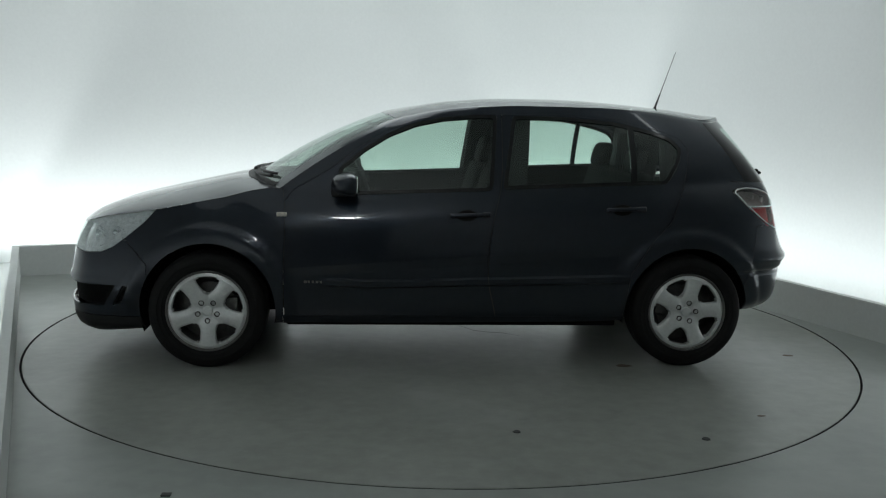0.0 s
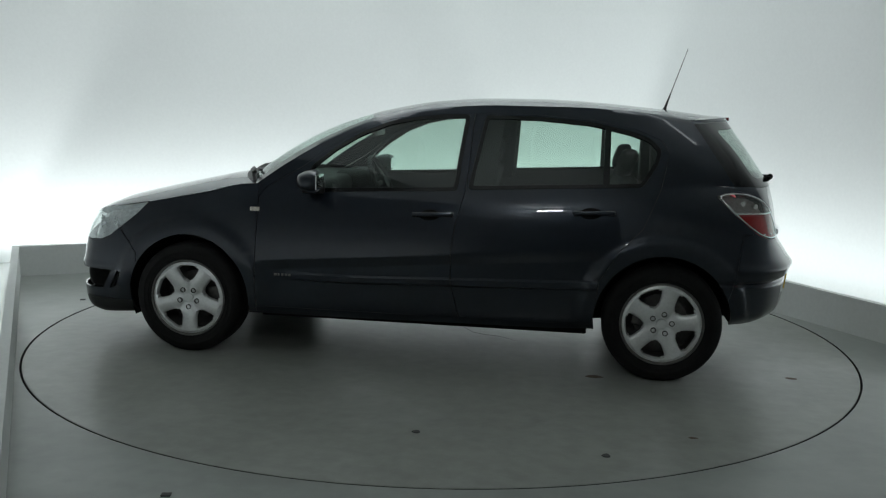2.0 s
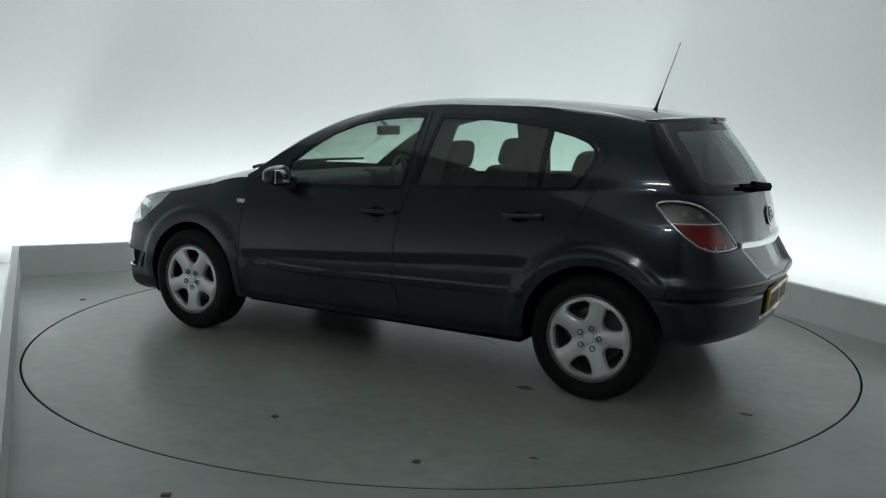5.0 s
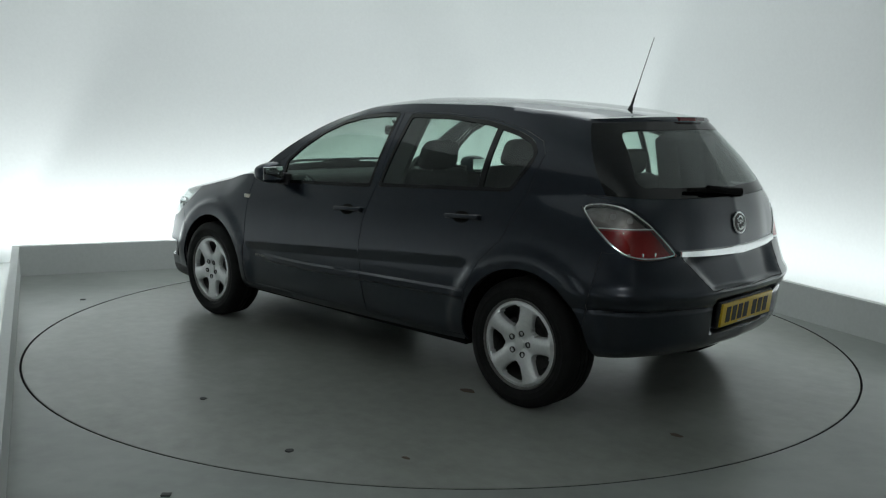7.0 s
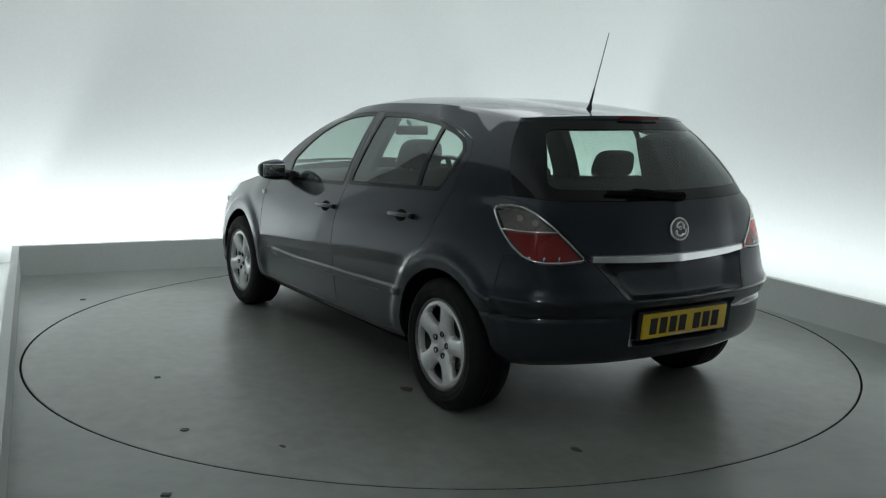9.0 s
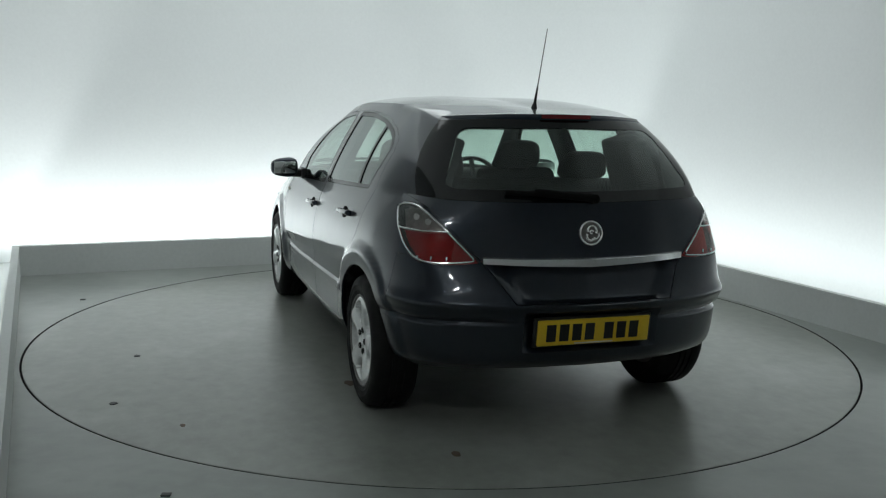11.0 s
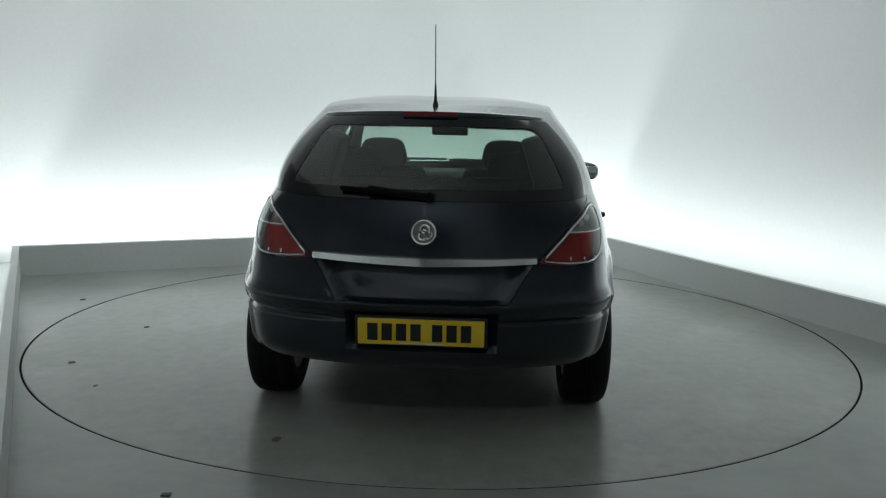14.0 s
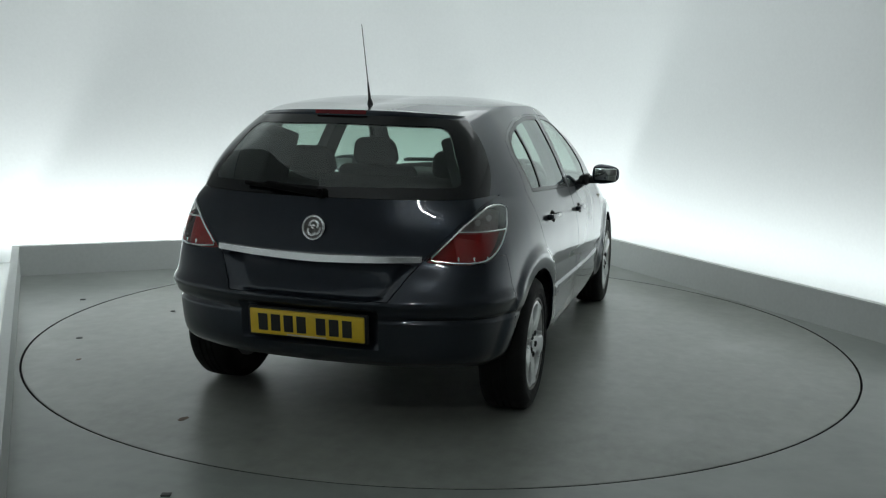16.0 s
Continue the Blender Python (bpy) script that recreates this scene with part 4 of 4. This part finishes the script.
# ---- trim on the doors ----
for sign in (1, -1):
    for nm, x, z in (("front_door", -0.075, 0.838), ("rear_door", -0.925, 0.878)):
        door = doors[nm, sign]
        p, n = on_side(x, z, sign)
        tilt = math.degrees(math.atan2(n.z, abs(n.y)))
        M = Matrix.Translation(p) @ pose(0, 0, 0, tilt * sign, 0, 0) @ pose(0, 0, 0, 0, 2.5, 0)
        # no hollow here: a flat black oval paints the finger recess's shade
        bm = bmesh.new()
        q = bmesh.ops.create_uvsphere(bm, u_segments=24, v_segments=12, radius=1.0)
        bmesh.ops.transform(bm, matrix=M @ pose(0.01, 0, 0) @ Matrix.Diagonal((0.056, 0.006, 0.030, 1)), verts=q["verts"])
        part("handle_recess_shade", bm, UNDER, door, "black oval for the shade in the finger recess")
        bm = bmesh.new()
        box(bm, -0.115, 0.10, 0.020 * sign - 0.008, 0.020 * sign + 0.008, -0.010, 0.010, 0.005, M)
        box(bm, -0.118, -0.078, 0.008 * sign - 0.014, 0.008 * sign + 0.014, -0.014, 0.014, 0.006, M)
        box(bm, 0.078, 0.102, 0.008 * sign - 0.014, 0.008 * sign + 0.014, -0.012, 0.012, 0.005, M)
        part("door_handle", bm, PAINT, door, "body-coloured pull handle")
    # side badge, unreadable: plain bars
    bm = bmesh.new()
    for k, wd in enumerate((0.016, 0.010, 0.012, 0.014, 0.012)):
        x = 0.80 - 0.021 * k
        p, n = on_side(x, 0.474, sign)
        box(bm, x - wd, x, p.y - 0.003, p.y + 0.003, 0.467, 0.480, 0.001)
    part("side_badge", bm, STEEL, doors["front_door", sign], "small silver badge")
    # mirror
    mir = new("door_mirror")
    mir.parent = car
    tagged(mir, "dark blue door mirror on a black foot")
    bm = bmesh.new()
    q = bmesh.ops.create_uvsphere(bm, u_segments=28, v_segments=16, radius=1.0)
    for v in bm.verts:
        c = v.co
        e = 0.60
        sx, sy, sz = (math.copysign(abs(k) ** e, k) for k in c)
        x = 0.075 * sx if c.x > 0 else 0.045 * sx
        v.co = Vector((0.565 + x * (1.15 - 0.35 * max(sy, 0) if c.x > 0 else 1) - 0.10 * (sy * 0.09), sign * (0.918 + 0.088 * sy), 1.000 + 0.062 * sz * (1 - 0.18 * max(sy, -0.3)) * (1 - 0.25 * max(sx, 0))))
    part("mirror_housing", bm, PAINT, mir, "dark blue mirror shell")
    bm = bmesh.new()
    box(bm, -0.004, 0.004, -0.070, 0.070, -0.038, 0.038, 0.003, Matrix.Translation((0.5210, 0.920 * sign, 1.000)))
    part("mirror_glass", bm, material("mirror_silver", (0.82, 0.85, 0.85), 0.03, 1.0) if sign > 0 else bpy.data.materials["mirror_silver"], mir, "mirror glass")
    bm = bmesh.new()
    box(bm, 0.565, 0.625, 0.775 * sign if sign > 0 else -0.875, 0.875 if sign > 0 else -0.775, 0.935, 0.985, 0.014)
    box(bm, 0.53, 0.66, 0.770 if sign > 0 else -0.806, 0.806 if sign > 0 else -0.770, 0.925, 0.995, 0.010)
    part("mirror_foot", bm, TRIM, mir, "black plastic mirror foot")

# ---- tail ----
bm = bmesh.new()
ys = np.linspace(-0.472, 0.472, 49)
rings = []
for y in ys:
    z = 0.771 + 0.011 * (abs(y) / 0.472) ** 1.6
    h = 0.021 - 0.005 * abs(y) / 0.472
    p, n = on_tail(y, z + 0.012)
    q = Vector((p.x, y, z))
    rings.append([bm.verts.new(q + Vector((dx, 0, dz))) for dx, dz in ((0.03, h), (-0.006, h), (-0.016, h - 0.006), (-0.018, -h + 0.004), (-0.008, -h), (0.03, -h))])
for a, b in zip(rings, rings[1:]):
    for i in range(5):
        bm.faces.new((a[i], b[i], b[i + 1], a[i + 1]))
bm.faces.new(rings[0])
bm.faces.new(rings[-1])
part("tailgate_strip", bm, CHROME, car, "bright chrome strip across the tailgate")

p, n = on_tail(0, 0.893)
M = Matrix.Translation(p + n * 0.004) @ n.to_track_quat("Z", "Y").to_matrix().to_4x4()
badge = new("badge")
badge.parent = car
tagged(badge, "round chrome badge")
bm = bmesh.new()
outline_tube(bm, [(0.049 * math.cos(a), 0.049 * math.sin(a), 0.002) for a in np.linspace(0, 2 * math.pi, 40, endpoint=False)], 0.0055)
bmesh.ops.transform(bm, matrix=M, verts=bm.verts)
part("badge_ring", bm, CHROME, badge)
bm = bmesh.new()
tube(bm, (0, 0, -0.002), (0, 0, 0.003), 0.047, n=32)
bmesh.ops.transform(bm, matrix=M, verts=bm.verts)
part("badge_disc", bm, STEEL, badge, "grey badge face")
bm = bmesh.new()
for cx, cy, rad, a0, a1, r in ((0.004, 0.010, 0.020, -0.6, 3.4, 0.0060), (-0.002, -0.014, 0.018, 2.6, 6.0, 0.0065), (0.002, 0.004, 0.007, 0.0, 5.5, 0.0050), (0.012, -0.006, 0.022, 4.2, 6.6, 0.0050)):
    outline_tube(bm, [(cx + rad * math.cos(a), cy + rad * math.sin(a), 0.005) for a in np.linspace(a0, a1, 12)], r, closed=False)
bmesh.ops.transform(bm, matrix=M, verts=bm.verts)
part("badge_emblem", bm, CHROME, badge, "plain raised chrome shape")

# number plate: its characters are plain bars
plate = new("number_plate")
plate.parent = car
tagged(plate, "yellow rear number plate with dark bars")
plate.matrix_basis = pose(-2.024, 0, 0.487, 0, -6, 0)
bm = bmesh.new()
box(bm, -0.008, 0.004, -0.262, 0.262, -0.056, 0.056, 0.004)
part("plate_panel", bm, PLATE, plate, "yellow reflective plate")
bm = bmesh.new()
box(bm, 0.003, 0.02, -0.275, 0.275, -0.066, 0.064, 0.006)
part("plate_holder", bm, TRIM, plate, "black plate holder")
y = 0.222
for k in range(7):
    if k == 4:
        y -= 0.030
    bm = bmesh.new()
    box(bm, -0.0095, -0.007, y - 0.043, y, -0.037, 0.037, 0.0)
    part("plate_bar", bm, INK, plate, "dark bar")
    y -= 0.0595
bm = bmesh.new()
box(bm, -0.0095, -0.007, -0.09, 0.09, -0.0515, -0.0465, 0.0)
part("plate_line", bm, material("pale_print", (0.6, 0.6, 0.55), 0.4), plate, "small pale line")

# roof spoiler with the third brake lamp
bm = bmesh.new()
rear = GREEN[-1][NF + NS:]
rings = []
full = [Vector((p[0], p[1], p[2])) for p in rear] + [Vector((p[0], -p[1], p[2])) for p in rear[-2::-1]]
for k, p in enumerate(full):
    a, b = full[max(k - 1, 0)], full[min(k + 1, len(full) - 1)]
    t = (b - a).normalized()
    o = Vector((t.y, -t.x, 0)).normalized()
    o = o if o.x < 0.2 else -o
    f = min(1.0, 0.35 + min(k, len(full) - 1 - k) / 20)
    f = f * f * (3 - 2 * f)
    rings.append([bm.verts.new(p + o * d + Vector((0, 0, z))) for d, z in ((-0.10, 0.008 * f), (-0.03, 0.002 + 0.005 * f), (-0.004 + 0.012 * f, 0.001 + 0.001 * f), (0.003 + 0.016 * f, -0.010), (0.004 + 0.015 * f, -0.020), (0.005 + 0.006 * f, -0.042), (-0.03, -0.046))])
for a, b in zip(rings, rings[1:]):
    for i in range(6):
        bm.faces.new((a[i], b[i], b[i + 1], a[i + 1]))
bm.faces.new(rings[0])
bm.faces.new(rings[-1])
part("roof_spoiler", bm, PAINT, car, "dark blue spoiler lip over the tailgate window")
bm = bmesh.new()
rings = []
for y in np.linspace(-0.12, 0.12, 13):
    x = float(np.interp(abs(y), [0, 0.2, 0.4], [-1.692, -1.662, -1.570]))
    rings.append([bm.verts.new((x + dx, y, 1.376 + dz)) for dx, dz in ((0.03, 0.010), (-0.002, 0.010), (-0.004, -0.007), (0.03, -0.014))])
for a, b in zip(rings, rings[1:]):
    for i in range(3):
        bm.faces.new((a[i], b[i], b[i + 1], a[i + 1]))
bm.faces.new(rings[0])
bm.faces.new(rings[-1])
part("brake_lamp", bm, material("red_brake_lens", (0.14, 0.008, 0.012), 0.2, 0, 0.1, 30, coat=0.4), car, "red high-level brake lamp")

# aerial
ant = new("aerial")
ant.parent = car
tagged(ant, "thin whip aerial at the rear of the roof")
foot, tip = Vector((-1.315, 0, 1.405)), Vector((-1.437, 0, 1.778))
bm = bmesh.new()
tube(bm, foot - Vector((0, 0, 0.006)), foot + (tip - foot) * 0.09, 0.020, 0.008, 16)
tube(bm, foot + (tip - foot) * 0.08, foot + (tip - foot) * 0.30, 0.0075, 0.0035, 10)
part("aerial_foot", bm, TRIM, ant, "black rubber aerial foot")
bm = bmesh.new()
tube(bm, foot + (tip - foot) * 0.28, tip, 0.0028, 0.0020, 8)
part("aerial_rod", bm, STEEL, ant, "thin grey rod")

# wipers
GLASSHOUSE = BVHTree.FromBMesh(grid_bm(GREEN))


def on_rear_glass(y, z):
    p, n, _, _ = GLASSHOUSE.ray_cast(Vector((-4, y, z)), Vector((1, 0, 0)))
    return p


wiper = new("rear_wiper")
wiper.parent = car
tagged(wiper, "black rear wiper lying across the foot of the window")
bm = bmesh.new()
outline_tube(bm, [on_rear_glass(y, 1.046 + 0.045 * y) + Vector((-0.022, 0, 0)) for y in np.linspace(0.02, 0.36, 9)], 0.010, closed=False)
part("wiper_blade", bm, UNDER, wiper)
bm = bmesh.new()
pts = [on_rear_glass(y, 1.040 + 0.10 * y) + Vector((-0.034, 0, 0)) for y in np.linspace(-0.02, 0.24, 7)]
outline_tube(bm, pts, 0.016, closed=False)
tube(bm, pts[0] + Vector((0.04, 0, -0.004)), pts[0] + Vector((-0.008, 0, 0)), 0.024, 0.020, 16)
part("wiper_arm", bm, UNDER, wiper)


def on_screen(y, z):
    p, n, _, _ = GLASSHOUSE.ray_cast(Vector((4, y, z)), Vector((-1, 0, 0)))
    return p


for y0, y1 in ((0.60, 0.05), (0.0, -0.55)):
    wp = new("front_wiper")
    wp.parent = car
    tagged(wp, "black front wiper parked at the foot of the windscreen")
    bm = bmesh.new()
    outline_tube(bm, [on_screen(y, 1.022) + Vector((0.016, 0, 0.006)) for y in np.linspace(y0, y1, 9)], 0.008, closed=False)
    part("wiper_blade", bm, TRIM, wp)
    bm = bmesh.new()
    outline_tube(bm, [on_screen(y, 1.006) + Vector((0.035, 0, 0.012)) for y in np.linspace(y0 + 0.03, (y0 + y1) / 2, 6)], 0.011, closed=False)
    part("wiper_arm", bm, TRIM, wp)
bm = bmesh.new()
rings = []
for y in np.linspace(-0.70, 0.70, 29):
    q = abs(y) / 0.70
    x = 1.13 - 0.20 * q ** 2.2
    z = 0.998 - 0.030 * q ** 2
    rings.append([bm.verts.new((x + dx, y, z + dz)) for dx, dz in ((0.055, -0.022), (0.050, 0.006), (0.02, 0.012), (-0.03, 0.016), (-0.03, -0.03))])
for a, b in zip(rings, rings[1:]):
    for i in range(4):
        bm.faces.new((a[i], b[i], b[i + 1], a[i + 1]))
part("cowl", bm, TRIM, car, "black plastic scuttle below the windscreen")


# ---- cabin ----
def seat(name, x, y, wide, label):
    s = new(name)
    s.parent = car
    tagged(s, label)
    bm = bmesh.new()
    box(bm, x - 0.26, x + 0.26, y - wide / 2, y + wide / 2, 0.36, 0.54, 0.05)
    part("seat_cushion", bm, SEAT, s)
    bm = bmesh.new()
    box(bm, -0.055, 0.055, -wide / 2, wide / 2, 0.0, 0.60, 0.05, pose(x - 0.24, y, 0.48, 0, -16, 0))
    part("backrest", bm, SEAT, s)
    return s


def headrest(s, x, y, z, wide=0.27, high=0.15):
    bm = bmesh.new()
    q = bmesh.ops.create_uvsphere(bm, u_segments=24, v_segments=12, radius=1.0)
    for v in bm.verts:
        c = v.co.copy()
        k = [math.copysign(abs(a) ** 0.55, a) for a in c]
        v.co = Vector((x + 0.048 * k[0] - 0.02 * k[2], y + wide / 2 * k[1] * (1 - 0.10 * k[2]), z + high / 2 * k[2]))
    part("headrest", bm, SEAT, s, "dark padded headrest")
    for d in (-0.06, 0.06):
        bm = bmesh.new()
        tube(bm, (x, y + d, z - high / 2 - 0.07), (x, y + d, z - high / 2 + 0.02), 0.006, n=8)
        part("headrest_post", bm, STEEL, s, "thin metal headrest post")


for y in (0.36, -0.36):
    s = seat("front_seat", 0.12, y, 0.50, "dark grey fabric front seat")
    headrest(s, -0.30, y, 1.14, 0.27, 0.17)
bench = seat("rear_bench", -0.72, 0.0, 1.24, "dark grey fabric rear bench")
for y in (0.41, -0.385):
    headrest(bench, -1.10, y, 1.125, 0.26, 0.15)
bm = bmesh.new()
box(bm, 0.62, 1.08, -0.72, 0.72, 0.60, 0.968, 0.05)
box(bm, 0.50, 0.75, -0.62, -0.14, 0.84, 0.99, 0.05)
box(bm, -0.2, 0.7, -0.12, 0.12, 0.35, 0.55, 0.04)
part("dashboard", bm, INNER, car, "dark grey dashboard")
bm = bmesh.new()
c, ax = Vector((0.47, -0.37, 0.90)), Vector((-0.9, 0, 0.44)).normalized()
u, w2 = Vector((0, 1, 0)), ax.cross(Vector((0, 1, 0)))
outline_tube(bm, [c + (u * math.cos(a) + w2 * math.sin(a)) * 0.185 for a in np.linspace(0, 2 * math.pi, 36, endpoint=False)], 0.014)
for a in (0, math.pi, -math.pi / 2):
    outline_tube(bm, [c, c + (u * math.cos(a) + w2 * math.sin(a)) * 0.18], 0.018, closed=False)
tube(bm, c - ax * 0.02, c + ax * 0.03, 0.06, 0.05, 20)
part("steering_wheel", bm, INNER, car, "black steering wheel")
bm = bmesh.new()
box(bm, 0.40, 0.43, -0.12, 0.12, 1.225, 1.285, 0.012)
tube(bm, (0.425, 0, 1.28), (0.47, 0, 1.315), 0.012)
part("inner_mirror", bm, TRIM, car, "black rear-view mirror")
for sign in (1, -1):
    bm = bmesh.new()
    box(bm, -1.52, -1.22, -0.02 if sign < 0 else -0.13, 0.13 if sign < 0 else 0.02, 0.0, 0.36, 0.02, Matrix.Translation((0, 0.640 * sign, 0.955)) @ pose(0, 0, 0, 17 * sign, 0, 0))
    part("pillar_trim", bm, INNER, car, "dark rear pillar trim")
for sign in (1, -1):
    bm = bmesh.new()
    rows = []
    for z in np.linspace(0.94, 1.355, 12):
        mid = -0.262 - 0.10 * (z - 1.15)
        q = [GLASSHOUSE.ray_cast(Vector((mid + d, 2.0, max(z, 1.01))), Vector((0, -1, 0)))[0] for d in (0.068, -0.15)]
        y0, y1 = (abs(p.y) - 0.030 for p in q)
        rows.append([bm.verts.new((mid + d, y * sign, z)) for d, y in ((0.068, y0), (0.05, y0 - 0.05), (-0.13, y1 - 0.05), (-0.15, y1))])
    for a, b in zip(rows, rows[1:]):
        for i in range(4):
            bm.faces.new((a[i], a[(i + 1) % 4], b[(i + 1) % 4], b[i]))
    part("pillar_trim", bm, INNER, car, "dark trim of the pillar between the doors")
bm = bmesh.new()
box(bm, -1.62, -1.18, -0.60, 0.60, 0.94, 0.96, 0.008)
part("parcel_shelf", bm, INNER, car, "dark parcel shelf")
lining = ROOF.copy()
lining[:, :, 2] -= 0.022
part("headliner", grid_bm(lining), HEADLINER, car, "light grey roof lining")


# ---- what moves ----
def motions():
    keys = [(0, 184.86), (2, 171.12), (4, 157.38), (7, 136.54), (9, 122.55), (11.5, 105.04), (14, 87.41), (16, 73.38)]
    walk(disc, [(t, pose(0, 0, 0, 0, 0, a)) for t, a in keys])
    walk(car, [(t, pose(0, 0, 0, 0, 0, a) @ pose(0.0150, -0.0046, 0)) for t, a in keys])


motions()
